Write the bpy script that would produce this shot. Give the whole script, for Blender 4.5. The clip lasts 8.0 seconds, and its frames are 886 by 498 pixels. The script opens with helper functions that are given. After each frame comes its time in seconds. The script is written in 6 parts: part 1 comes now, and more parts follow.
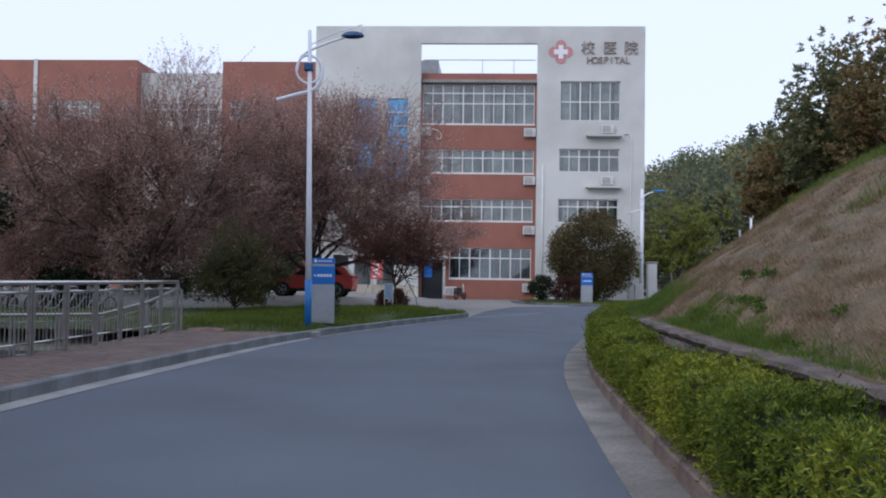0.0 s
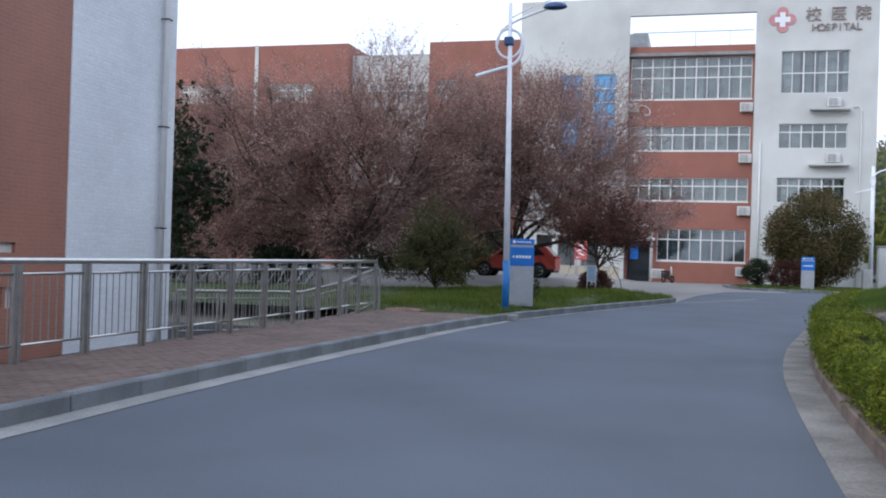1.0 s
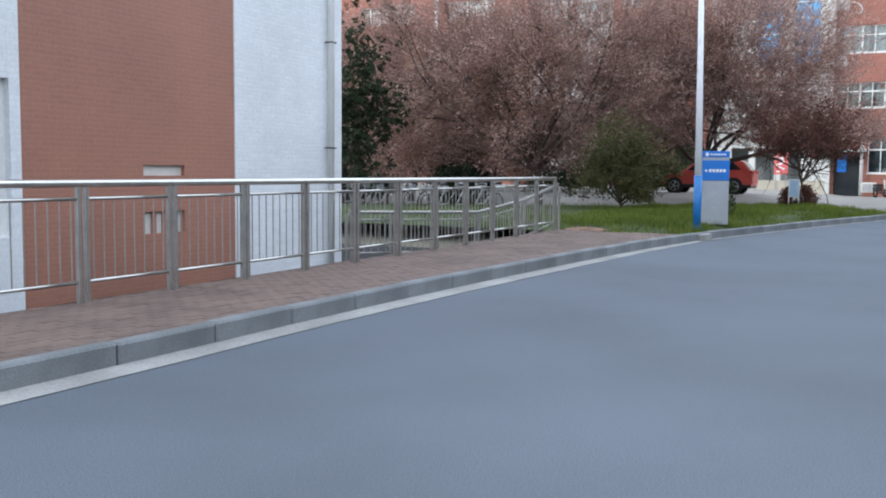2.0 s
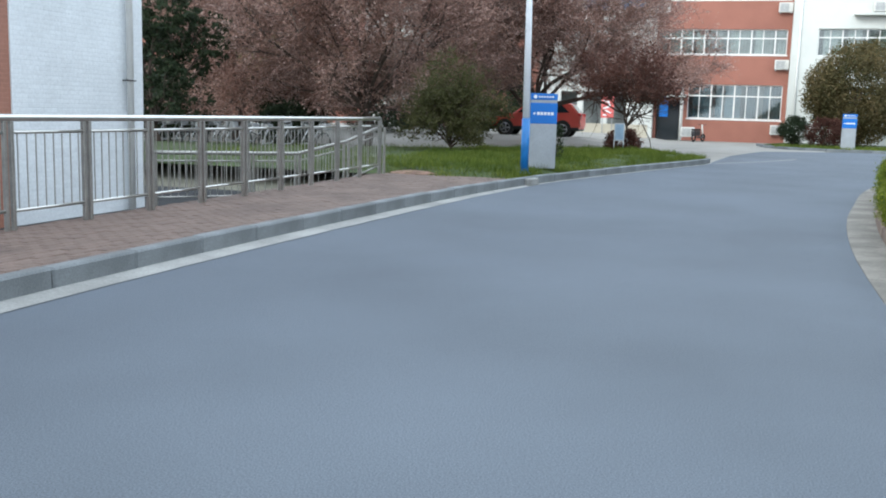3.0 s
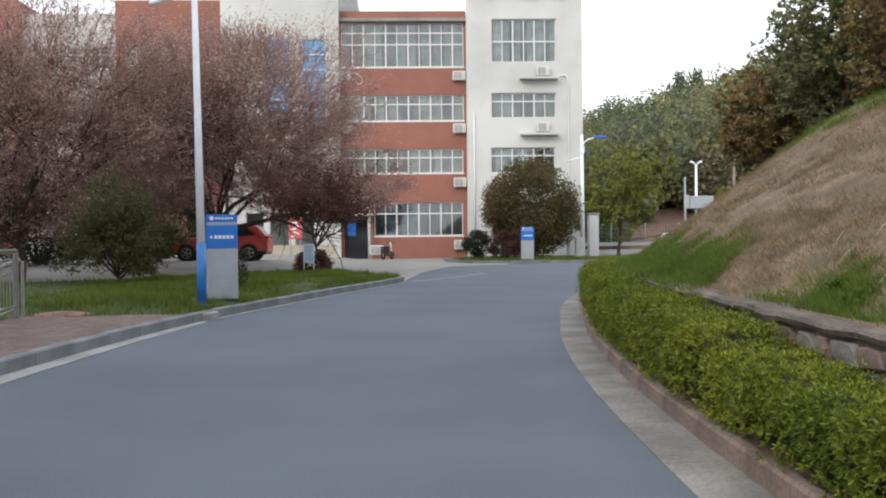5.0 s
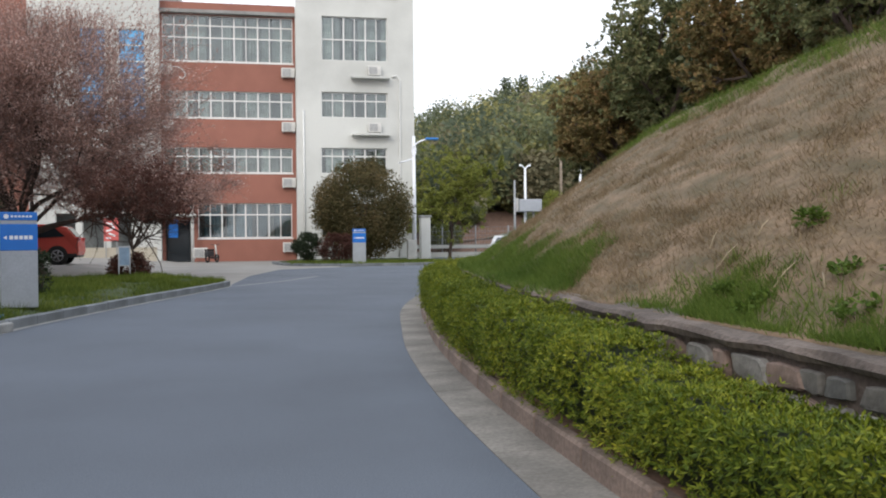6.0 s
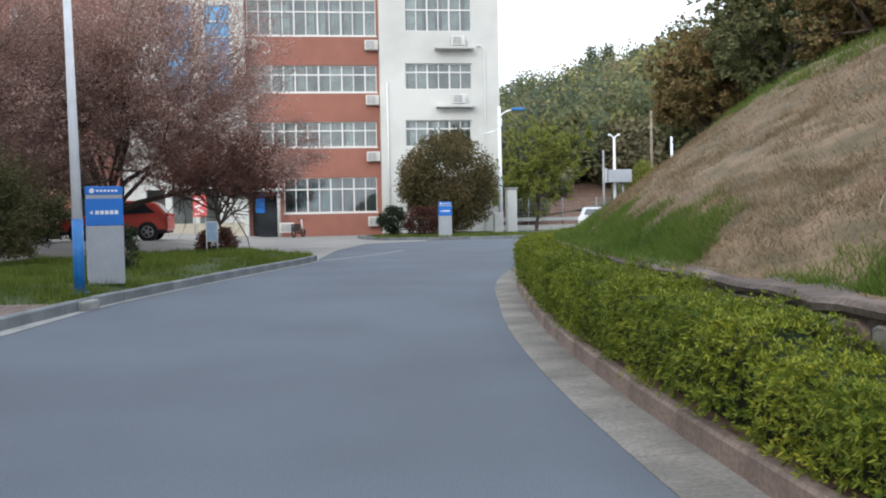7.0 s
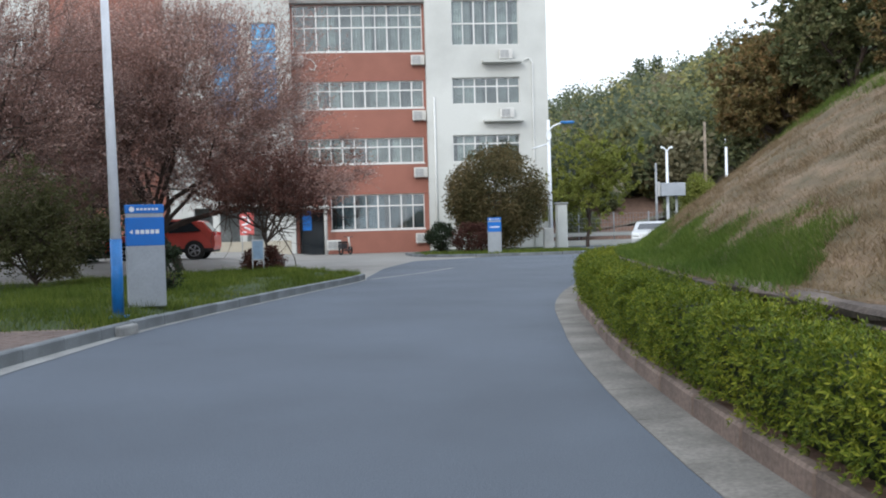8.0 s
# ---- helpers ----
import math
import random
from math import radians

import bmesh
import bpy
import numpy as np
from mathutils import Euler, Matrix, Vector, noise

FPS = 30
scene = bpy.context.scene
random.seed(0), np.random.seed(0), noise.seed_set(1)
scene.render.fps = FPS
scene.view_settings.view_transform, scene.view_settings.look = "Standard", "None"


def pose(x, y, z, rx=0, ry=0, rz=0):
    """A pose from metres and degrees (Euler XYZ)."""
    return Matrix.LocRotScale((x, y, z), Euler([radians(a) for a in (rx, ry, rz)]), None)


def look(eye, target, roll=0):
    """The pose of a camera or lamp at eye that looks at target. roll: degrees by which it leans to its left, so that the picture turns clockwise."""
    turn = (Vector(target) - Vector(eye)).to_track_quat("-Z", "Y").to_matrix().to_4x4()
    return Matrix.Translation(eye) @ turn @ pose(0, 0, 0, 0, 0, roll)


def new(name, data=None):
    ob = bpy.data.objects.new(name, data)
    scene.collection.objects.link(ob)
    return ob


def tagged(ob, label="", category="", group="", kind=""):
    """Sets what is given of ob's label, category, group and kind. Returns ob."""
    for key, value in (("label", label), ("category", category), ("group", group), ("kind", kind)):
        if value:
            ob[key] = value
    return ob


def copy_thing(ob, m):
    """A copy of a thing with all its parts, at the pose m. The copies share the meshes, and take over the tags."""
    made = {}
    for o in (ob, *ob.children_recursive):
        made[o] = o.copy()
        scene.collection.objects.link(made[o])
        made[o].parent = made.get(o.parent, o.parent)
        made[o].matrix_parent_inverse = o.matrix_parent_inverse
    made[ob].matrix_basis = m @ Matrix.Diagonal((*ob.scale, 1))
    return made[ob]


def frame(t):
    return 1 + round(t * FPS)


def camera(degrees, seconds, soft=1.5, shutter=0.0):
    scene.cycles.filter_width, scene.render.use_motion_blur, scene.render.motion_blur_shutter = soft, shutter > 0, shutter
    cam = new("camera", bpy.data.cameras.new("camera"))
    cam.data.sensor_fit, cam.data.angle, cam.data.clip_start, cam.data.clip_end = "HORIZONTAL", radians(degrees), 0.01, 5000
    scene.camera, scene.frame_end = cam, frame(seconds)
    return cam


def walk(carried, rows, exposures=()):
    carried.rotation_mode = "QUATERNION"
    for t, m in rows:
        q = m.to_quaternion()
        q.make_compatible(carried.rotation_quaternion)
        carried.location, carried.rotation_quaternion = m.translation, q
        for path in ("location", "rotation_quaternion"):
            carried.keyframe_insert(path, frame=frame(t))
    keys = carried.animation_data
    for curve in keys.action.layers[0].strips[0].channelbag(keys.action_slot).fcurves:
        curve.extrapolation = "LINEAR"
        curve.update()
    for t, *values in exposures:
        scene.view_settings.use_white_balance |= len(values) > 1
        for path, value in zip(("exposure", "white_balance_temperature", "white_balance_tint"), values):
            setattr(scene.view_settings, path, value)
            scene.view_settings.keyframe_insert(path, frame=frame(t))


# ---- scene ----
cam = camera(50.1, 8.0, soft=1.95)
PATH = [
    (0, (3.707, -16.158, 1.37), (3.608, -14.161, 1.434), 0.8),
    (0.5, (3.76, -15.62, 1.352), (3.499, -13.637, 1.392), 1.9),
    (1, (3.723, -15.304, 1.433), (3.199, -13.374, 1.444), 1.7),
    (1.2, (3.664, -15.059, 1.369), (2.994, -13.175, 1.332), 1.4),
    (2.3, (3.45, -13.92, 1.385), (2.564, -12.138, 1.191), 0.3),
    (2.5, (3.409, -13.718, 1.393), (2.606, -11.899, 1.175), 0.5),
    (3, (3.404, -13.249, 1.4), (2.847, -11.35, 1.114), 1.6),
    (3.5, (3.29, -12.542, 1.413), (2.919, -10.601, 1.103), -0.4),
    (4, (3.26, -12.028, 1.37), (2.906, -10.079, 1.097), -0.6),
    (4.5, (3.139, -11.489, 1.39), (3.004, -9.497, 1.281), 0.6),
    (4.7, (3.175, -11.287, 1.404), (3.145, -9.288, 1.343), -0.1),
    (5.8, (3.156, -9.933, 1.341), (3.485, -7.96, 1.338), -0.2),
    (6, (3.158, -9.773, 1.362), (3.583, -7.819, 1.338), -0.5),
    (6.5, (3.19, -9.289, 1.339), (3.596, -7.332, 1.287), -0.9),
    (7, (3.119, -8.836, 1.316), (3.371, -6.853, 1.239), -1.1),
    (7.5, (3.112, -8.351, 1.317), (3.303, -6.36, 1.299), -1.8),
    (8, (3.08, -7.876, 1.328), (3.236, -5.882, 1.287), -1.6),
]
EXPOSURE = [(0, 0.05, 5600, 14), (0.5, 0.6, 5700, 11), (1.2, 0.4, 5600, 11), (2.3, 1.3, 5900, 4), (3.0, 1.3, 5900, 1), (3.5, 1.36, 6050, 3), (4.1, 1.38, 6250, 5), (4.5, 1.05, 6450, 8), (4.7, 0.9, 6450, 9), (5.8, 0.65, 6400, 9), (6.5, 0.85, 6350, 9), (7.0, 0.9, 6150, 7), (8.0, 0.75, 6000, 6)]
walk(cam, [(t, look(e, a, r)) for t, e, a, r in PATH], EXPOSURE)

# ---- light: a pale hazy evening sky and a weak, wide sun ----
world = bpy.data.worlds.new("sky")
scene.world = world
world.use_nodes = True
wn, wl = world.node_tree.nodes, world.node_tree.links
sky = wn.new("ShaderNodeTexSky")
sky.sky_type, sky.sun_disc = "NISHITA", False
sky.sun_elevation, sky.sun_rotation = radians(24), radians(215)
sky.dust_density, sky.air_density = 4.0, 1.2
haze = wn.new("ShaderNodeMix")
haze.data_type = "RGBA"
haze.inputs[0].default_value = 0.85
haze.inputs[7].default_value = (9.5, 9.7, 10.4, 1)
wl.new(sky.outputs[0], haze.inputs[6])
wl.new(haze.outputs[2], wn["Background"].inputs[0])
wn["Background"].inputs[1].default_value = 0.105

sun_data = bpy.data.lights.new("sun", "SUN")
sun_data.energy, sun_data.angle, sun_data.color = 0.6, radians(14), (1.0, 0.95, 0.88)
sun = new("sun", sun_data)
sun.matrix_world = look((-20, -28, 24), (0, 6, 0))


# ---- building blocks ----
def box(bm, x0, x1, y0, y1, z0, z1):
    v = [bm.verts.new((x, y, z)) for z in (z0, z1) for x, y in ((x0, y0), (x1, y0), (x1, y1), (x0, y1))]
    for f in ((3, 2, 1, 0), (4, 5, 6, 7), (0, 1, 5, 4), (1, 2, 6, 5), (2, 3, 7, 6), (3, 0, 4, 7)):
        bm.faces.new([v[i] for i in f])
    return v


def rounded(bm, x0, x1, y0, y1, z0, z1, r=0.02, seg=2):
    v = box(bm, x0, x1, y0, y1, z0, z1)
    es = list({e for w in v for e in w.link_edges})
    bmesh.ops.bevel(bm, geom=es, offset=r, segments=seg, affect="EDGES", profile=0.5)


def tube(bm, pts, radii, seg=8, cap=True):
    """A tube along points, with a radius at each."""
    pts = [Vector(p) for p in pts]
    if not hasattr(radii, "__len__"):
        radii = [radii] * len(pts)
    radii = [float(r) for r in radii]
    rings, side = [], None
    for i, p in enumerate(pts):
        d = (pts[min(i + 1, len(pts) - 1)] - pts[max(i - 1, 0)]).normalized()
        if side is None:
            side = d.orthogonal().normalized()
        side = (side - d * side.dot(d)).normalized()
        up = d.cross(side)
        rings.append([bm.verts.new(p + radii[i] * (math.cos(a) * side + math.sin(a) * up)) for a in (2 * math.pi * k / seg for k in range(seg))])
    for a, b in zip(rings, rings[1:]):
        for k in range(seg):
            bm.faces.new((a[k], a[(k + 1) % seg], b[(k + 1) % seg], b[k])).smooth = True
    if cap:
        bm.faces.new(rings[0][::-1])
        bm.faces.new(rings[-1])


def mesh_of(name, bm, material):
    me = bpy.data.meshes.new(name)
    bm.normal_update()
    bm.to_mesh(me)
    bm.free()
    me.materials.append(material)
    return me


def part(name, bm, material, parent, label=""):
    ob = new(name, mesh_of(name, bm, material))
    ob.parent = parent
    return tagged(ob, label) if label else ob


def single(name, bm, material, label, category, kind="", group=""):
    return tagged(new(name, mesh_of(name, bm, material)), label, category, group, kind)


def thing(name, label, category, group="", kind="", at=(0, 0, 0), rz=0):
    ob = tagged(new(name), label, category, group, kind)
    ob.matrix_basis = pose(*at, 0, 0, rz)
    return ob


def pile(name, verts, faces, material, parent=None):
    """One mesh from arrays of corners and faces."""
    me = bpy.data.meshes.new(name)
    me.from_pydata(np.asarray(verts).tolist(), [], np.asarray(faces).tolist())
    me.materials.append(material)
    ob = new(name, me)
    ob.parent = parent
    return ob


def smooth_line(points, rounds=3):
    p = np.array(points, float)
    for _ in range(rounds):
        q = np.empty((2 * len(p), p.shape[1]))
        q[0], q[-1] = p[0], p[-1]
        q[1:-1:2], q[2:-1:2] = 0.75 * p[:-1] + 0.25 * p[1:], 0.25 * p[:-1] + 0.75 * p[1:]
        p = q
    return p


def resampled(line, step):
    d = np.r_[0, np.cumsum(np.linalg.norm(np.diff(line, axis=0), axis=1))]
    s = np.linspace(0, d[-1], max(2, int(round(d[-1] / step)) + 1))
    return np.stack([np.interp(s, d, line[:, k]) for k in range(line.shape[1])], 1)


def normals(line):
    """Unit normals, to the right of the way along the line."""
    t = np.gradient(line, axis=0)
    t /= np.linalg.norm(t, axis=1)[:, None]
    return np.stack([t[:, 1], -t[:, 0]], 1)


def offset(line, d):
    return line + normals(line) * d


def ribbon(bm, a, b, za, zb):
    """A strip between two lines of equal length, top side up."""
    va = [bm.verts.new((x, y, za)) for x, y in a]
    vb = [bm.verts.new((x, y, zb)) for x, y in b]
    for i in range(len(va) - 1):
        bm.faces.new((va[i], vb[i], vb[i + 1], va[i + 1]))


# ---- materials ----
def material(name, colour, rough=0.8, metal=0.0, vary=0.25, scale=3.0, fine=60.0, bump=0.15, second=None, spread=(0.35, 0.65), random_piece=0.0, spec=0.5, grain_vary=None, stretch=None):
    """A surface with two scales of variation and fine relief."""
    m = bpy.data.materials.new(name)
    m.use_nodes = True
    n, l = m.node_tree.nodes, m.node_tree.links
    b = n["Principled BSDF"]
    b.inputs["Roughness"].default_value, b.inputs["Metallic"].default_value = rough, metal
    b.inputs["Specular IOR Level"].default_value = spec
    tc = n.new("ShaderNodeTexCoord")
    big, small = n.new("ShaderNodeTexNoise"), n.new("ShaderNodeTexNoise")
    for t, s, d in ((big, scale, 5), (small, fine, 3)):
        t.inputs["Scale"].default_value, t.inputs["Detail"].default_value = s, d
        if stretch and t is big:
            mp = n.new("ShaderNodeMapping")
            mp.inputs["Scale"].default_value = stretch
            l.new(tc.outputs["Object"], mp.inputs["Vector"])
            l.new(mp.outputs[0], t.inputs["Vector"])
        else:
            l.new(tc.outputs["Object"], t.inputs["Vector"])
    ramp = n.new("ShaderNodeMapRange")
    ramp.inputs["From Min"].default_value, ramp.inputs["From Max"].default_value = spread
    l.new(big.outputs[0], ramp.inputs["Value"])
    mix = n.new("ShaderNodeMix")
    mix.data_type = "RGBA"
    c = np.array(colour)
    other = np.array(second) if second is not None else c * (1 - vary)
    mix.inputs[6].default_value, mix.inputs[7].default_value = (*(c if second is not None else c * (1 + 0.4 * vary)), 1), (*other, 1)
    l.new(ramp.outputs[0], mix.inputs[0])
    fleck = n.new("ShaderNodeMix")
    fleck.data_type, fleck.blend_type = "RGBA", "MULTIPLY"
    fleck.inputs[0].default_value = 1.0
    grain = n.new("ShaderNodeMapRange")
    grain.inputs["From Min"].default_value, grain.inputs["From Max"].default_value = 0.3, 0.7
    grain.inputs["To Min"].default_value, grain.inputs["To Max"].default_value = (1 - 0.6 * vary, 1 + 0.6 * vary) if grain_vary is None else (1 - grain_vary, 1 + grain_vary)
    l.new(small.outputs[0], grain.inputs["Value"])
    l.new(mix.outputs[2], fleck.inputs[6])
    l.new(grain.outputs[0], fleck.inputs[7])
    out = fleck.outputs[2]
    if random_piece:
        info, r = n.new("ShaderNodeObjectInfo"), n.new("ShaderNodeMapRange")
        g = n.new("ShaderNodeNewGeometry")
        add, frac = n.new("ShaderNodeMath"), n.new("ShaderNodeMath")
        frac.operation = "FRACT"
        l.new(info.outputs["Random"], add.inputs[0])
        l.new(g.outputs["Random Per Island"], add.inputs[1])
        l.new(add.outputs[0], frac.inputs[0])
        r.inputs["To Min"].default_value, r.inputs["To Max"].default_value = 1 - random_piece, 1 + random_piece
        l.new(frac.outputs[0], r.inputs["Value"])
        f = n.new("ShaderNodeMix")
        f.data_type, f.blend_type = "RGBA", "MULTIPLY"
        f.inputs[0].default_value = 1.0
        l.new(out, f.inputs[6])
        l.new(r.outputs[0], f.inputs[7])
        out = f.outputs[2]
    l.new(out, b.inputs["Base Color"])
    if bump:
        bp = n.new("ShaderNodeBump")
        bp.inputs["Strength"].default_value, bp.inputs["Distance"].default_value = bump, 0.02
        l.new(small.outputs[0], bp.inputs["Height"])
        l.new(bp.outputs[0], b.inputs["Normal"])
    return m


def leaf_material(name, colours, rough=0.55, through_light=0.35, patch=0.7, stretch=None):
    """Leaves that differ one by one, and let some light through."""
    m = bpy.data.materials.new(name)
    m.use_nodes = True
    n, l = m.node_tree.nodes, m.node_tree.links
    b = n["Principled BSDF"]
    b.inputs["Roughness"].default_value = rough
    b.inputs["Specular IOR Level"].default_value = 0.18
    g, ramp = n.new("ShaderNodeNewGeometry"), n.new("ShaderNodeValToRGB")
    ramp.color_ramp.interpolation = "LINEAR"
    while len(ramp.color_ramp.elements) < len(colours):
        ramp.color_ramp.elements.new(0.5)
    for i, (e, c) in enumerate(zip(ramp.color_ramp.elements, colours)):
        e.position, e.color = i / (len(colours) - 1), (*c, 1)
    tc, noise_tex, add = n.new("ShaderNodeTexCoord"), n.new("ShaderNodeTexNoise"), n.new("ShaderNodeMath")
    noise_tex.inputs["Scale"].default_value = patch
    if stretch:
        mp = n.new("ShaderNodeMapping")
        mp.inputs["Scale"].default_value = stretch
        l.new(tc.outputs["Object"], mp.inputs["Vector"])
        l.new(mp.outputs[0], noise_tex.inputs["Vector"])
    else:
        l.new(tc.outputs["Object"], noise_tex.inputs["Vector"])
    add.operation = "MULTIPLY_ADD"
    l.new(noise_tex.outputs[0], add.inputs[0])
    add.inputs[1].default_value = 0.9
    half = n.new("ShaderNodeMath")
    half.operation = "MULTIPLY_ADD"
    l.new(g.outputs["Random Per Island"], half.inputs[0])
    half.inputs[1].default_value, half.inputs[2].default_value = 0.6, -0.25
    l.new(half.outputs[0], add.inputs[2])
    l.new(add.outputs[0], ramp.inputs[0])
    l.new(ramp.outputs[0], b.inputs["Base Color"])
    tr, mx = n.new("ShaderNodeBsdfTranslucent"), n.new("ShaderNodeMixShader")
    l.new(ramp.outputs[0], tr.inputs[0])
    mx.inputs[0].default_value = through_light
    l.new(b.outputs[0], mx.inputs[1])
    l.new(tr.outputs[0], mx.inputs[2])
    l.new(mx.outputs[0], n["Material Output"].inputs[0])
    return m


def tile_material(name, colour, mortar, width, height, vary=0.12, rough=0.6):
    """Small facing tiles in courses, on walls that run along x or y."""
    m = material(name, colour, rough, 0, vary, 0.5, 25, 0.05)
    n, l = m.node_tree.nodes, m.node_tree.links
    b = n["Principled BSDF"]
    tc, sep, add, com = n.new("ShaderNodeTexCoord"), n.new("ShaderNodeSeparateXYZ"), n.new("ShaderNodeMath"), n.new("ShaderNodeCombineXYZ")
    l.new(tc.outputs["Object"], sep.inputs[0])
    l.new(sep.outputs[0], add.inputs[0])
    l.new(sep.outputs[1], add.inputs[1])
    l.new(add.outputs[0], com.inputs[0])
    l.new(sep.outputs[2], com.inputs[1])
    br = n.new("ShaderNodeTexBrick")
    br.inputs["Scale"].default_value = 1.0
    br.inputs["Brick Width"].default_value, br.inputs["Row Height"].default_value = width, height
    br.inputs["Mortar Size"].default_value = 0.006
    br.inputs["Mortar Smooth"].default_value = 0.3
    br.inputs["Color1"].default_value, br.inputs["Color2"].default_value = (1, 1, 1, 1), (0.93, 0.93, 0.93, 1)
    br.inputs["Mortar"].default_value = (*mortar, 1)
    l.new(com.outputs[0], br.inputs["Vector"])
    old = b.inputs["Base Color"].links[0].from_socket
    mx = n.new("ShaderNodeMix")
    mx.data_type, mx.blend_type = "RGBA", "MULTIPLY"
    mx.inputs[0].default_value = 1.0
    l.new(old, mx.inputs[6])
    l.new(br.outputs[0], mx.inputs[7])
    l.new(mx.outputs[2], b.inputs["Base Color"])
    bp = n.new("ShaderNodeBump")
    bp.inputs["Strength"].default_value, bp.inputs["Distance"].default_value = 0.4, 0.006
    bp.invert = True
    l.new(br.outputs[1], bp.inputs["Height"])
    l.new(bp.outputs[0], b.inputs["Normal"])
    return m


def glass_material(name, tint=(0.9, 0.95, 0.95), clear=0.55):
    m = bpy.data.materials.new(name)
    m.use_nodes = True
    n, l = m.node_tree.nodes, m.node_tree.links
    n.remove(n["Principled BSDF"])
    t, g, mx = n.new("ShaderNodeBsdfTransparent"), n.new("ShaderNodeBsdfGlossy"), n.new("ShaderNodeMixShader")
    t.inputs[0].default_value = (*(np.array(tint) * clear), 1)
    g.inputs["Roughness"].default_value = 0.03
    fr = n.new("ShaderNodeFresnel")
    fr.inputs[0].default_value = 1.9
    l.new(fr.outputs[0], mx.inputs[0])
    l.new(t.outputs[0], mx.inputs[1])
    l.new(g.outputs[0], mx.inputs[2])
    l.new(mx.outputs[0], n["Material Output"].inputs[0])
    return m


ASPHALT = material("asphalt", (0.105, 0.124, 0.153), 0.85, 0, 0.2, 0.34, 120, 0.4, spread=(0.3, 0.7), grain_vary=0.4)
# yard asphalt, coloured far darker than the road to include its shade
YARD = material("shaded_yard_asphalt", (0.036, 0.037, 0.04), 0.95, 0, 0.3, 0.5, 40, 0.3, spec=0.2)
CONCRETE = material("concrete", (0.3, 0.3, 0.29), 0.85, 0, 0.25, 1.2, 40, 0.25, random_piece=0.08)
GUTTER = material("gutter_concrete", (0.215, 0.2, 0.178), 0.9, 0, 0.34, 1.6, 35, 0.3, random_piece=0.1)
KERB = material("kerb_stone", (0.18, 0.195, 0.205), 0.8, 0, 0.25, 2.0, 60, 0.2, random_piece=0.12)
PLAZA = material("plaza_concrete", (0.28, 0.27, 0.25), 0.85, 0, 0.15, 0.4, 30, 0.15)
PAVER = material("clay_paver", (0.155, 0.112, 0.094), 0.85, 0, 0.25, 1.2, 50, 0.2, random_piece=0.1)
PAVER_BED = material("paver_joint_sand", (0.2, 0.15, 0.12), 0.95, 0, 0.3, 4, 60, 0.2)
SOIL = material("red_soil", (0.2, 0.12, 0.085), 0.95, 0, 0.35, 4, 30, 0.4)
EARTH = material("earth_ground", (0.16, 0.15, 0.11), 0.95, 0, 0.4, 0.3, 12, 0.3)
KERB_SOILED = material("soil_stained_kerb", (0.215, 0.16, 0.13), 0.9, 0, 0.4, 1.4, 30, 0.3, random_piece=0.1)
BANK = material("dry_grass_bank", (0.21, 0.145, 0.09), 0.95, 0, 0.4, 3.2, 14, 0.6, second=(0.1, 0.08, 0.042), stretch=(1.3, 0.35, 1.3))
LAWN = material("lawn_soil", (0.045, 0.066, 0.018), 0.95, 0, 0.4, 1.5, 30, 0.5)
WHITE_TILE = tile_material("white_wall_tile", (0.72, 0.75, 0.78), (0.92, 0.93, 0.94), 0.24, 0.065)
RED_TILE = tile_material("red_brown_wall_tile", (0.32, 0.15, 0.105), (1.12, 1.14, 1.16), 0.24, 0.065)
RENDER_WHITE = material("white_facade_paint", (0.6, 0.605, 0.575), 0.8, 0, 0.16, 0.3, 12, 0.05, grain_vary=0.03)
RENDER_RED = material("red_facade_tile", (0.3, 0.12, 0.085), 0.7, 0, 0.12, 0.6, 25, 0.1)
FRAME = material("white_window_frame", (0.72, 0.72, 0.7), 0.5, 0, 0.05, 3, 40, 0)
GLASS = glass_material("window_glass", clear=0.92)
BLUE_GLASS = material("blue_mirror_glass", (0.12, 0.36, 0.62), 0.12, 0.25, 0.12, 0.7, 5, 0)
CURTAIN = material("pale_curtain", (0.4, 0.44, 0.42), 0.9, 0, 0.3, 1.2, 12, 0.1, random_piece=0.35)
TEAL_CURTAIN = material("teal_grey_curtain", (0.13, 0.2, 0.24), 0.9, 0, 0.3, 1.2, 12, 0.1, random_piece=0.4)
ROOM = material("dim_room", (0.26, 0.28, 0.28), 0.9, 0, 0.3, 0.8, 10, 0)
STEEL = material("brushed_stainless", (0.62, 0.62, 0.6), 0.28, 1.0, 0.1, 5, 90, 0.03)
STEEL_GREY = material("weathered_stainless", (0.38, 0.37, 0.35), 0.45, 0.85, 0.15, 5, 60, 0.05)
LAMP_WHITE = material("white_lamp_paint", (0.84, 0.86, 0.9), 0.4, 0, 0.06, 4, 40, 0)
LAMP_BLUE = material("blue_lamp_paint", (0.03, 0.19, 0.52), 0.4, 0, 0.15, 4, 40, 0.03)
DARK_BLUE = material("dark_blue_metal", (0.04, 0.09, 0.2), 0.4, 0.3, 0.1, 4, 40, 0)
SIGN_BLUE = material("sign_blue", (0.015, 0.16, 0.56), 0.4, 0, 0.06, 3, 40, 0)
SIGN_GREY = material("sign_grey_metal", (0.38, 0.4, 0.43), 0.5, 0.2, 0.1, 2, 30, 0.03)
WHITE_PRINT = material("white_print", (0.78, 0.8, 0.82), 0.6, 0, 0.03, 5, 50, 0)
RED_PRINT = material("red_print", (0.62, 0.13, 0.12), 0.6, 0, 0.1, 2, 30, 0)
GOLD_PRINT = material("grey_brown_letter", (0.3, 0.25, 0.23), 0.5, 0.3, 0.1, 3, 30, 0)
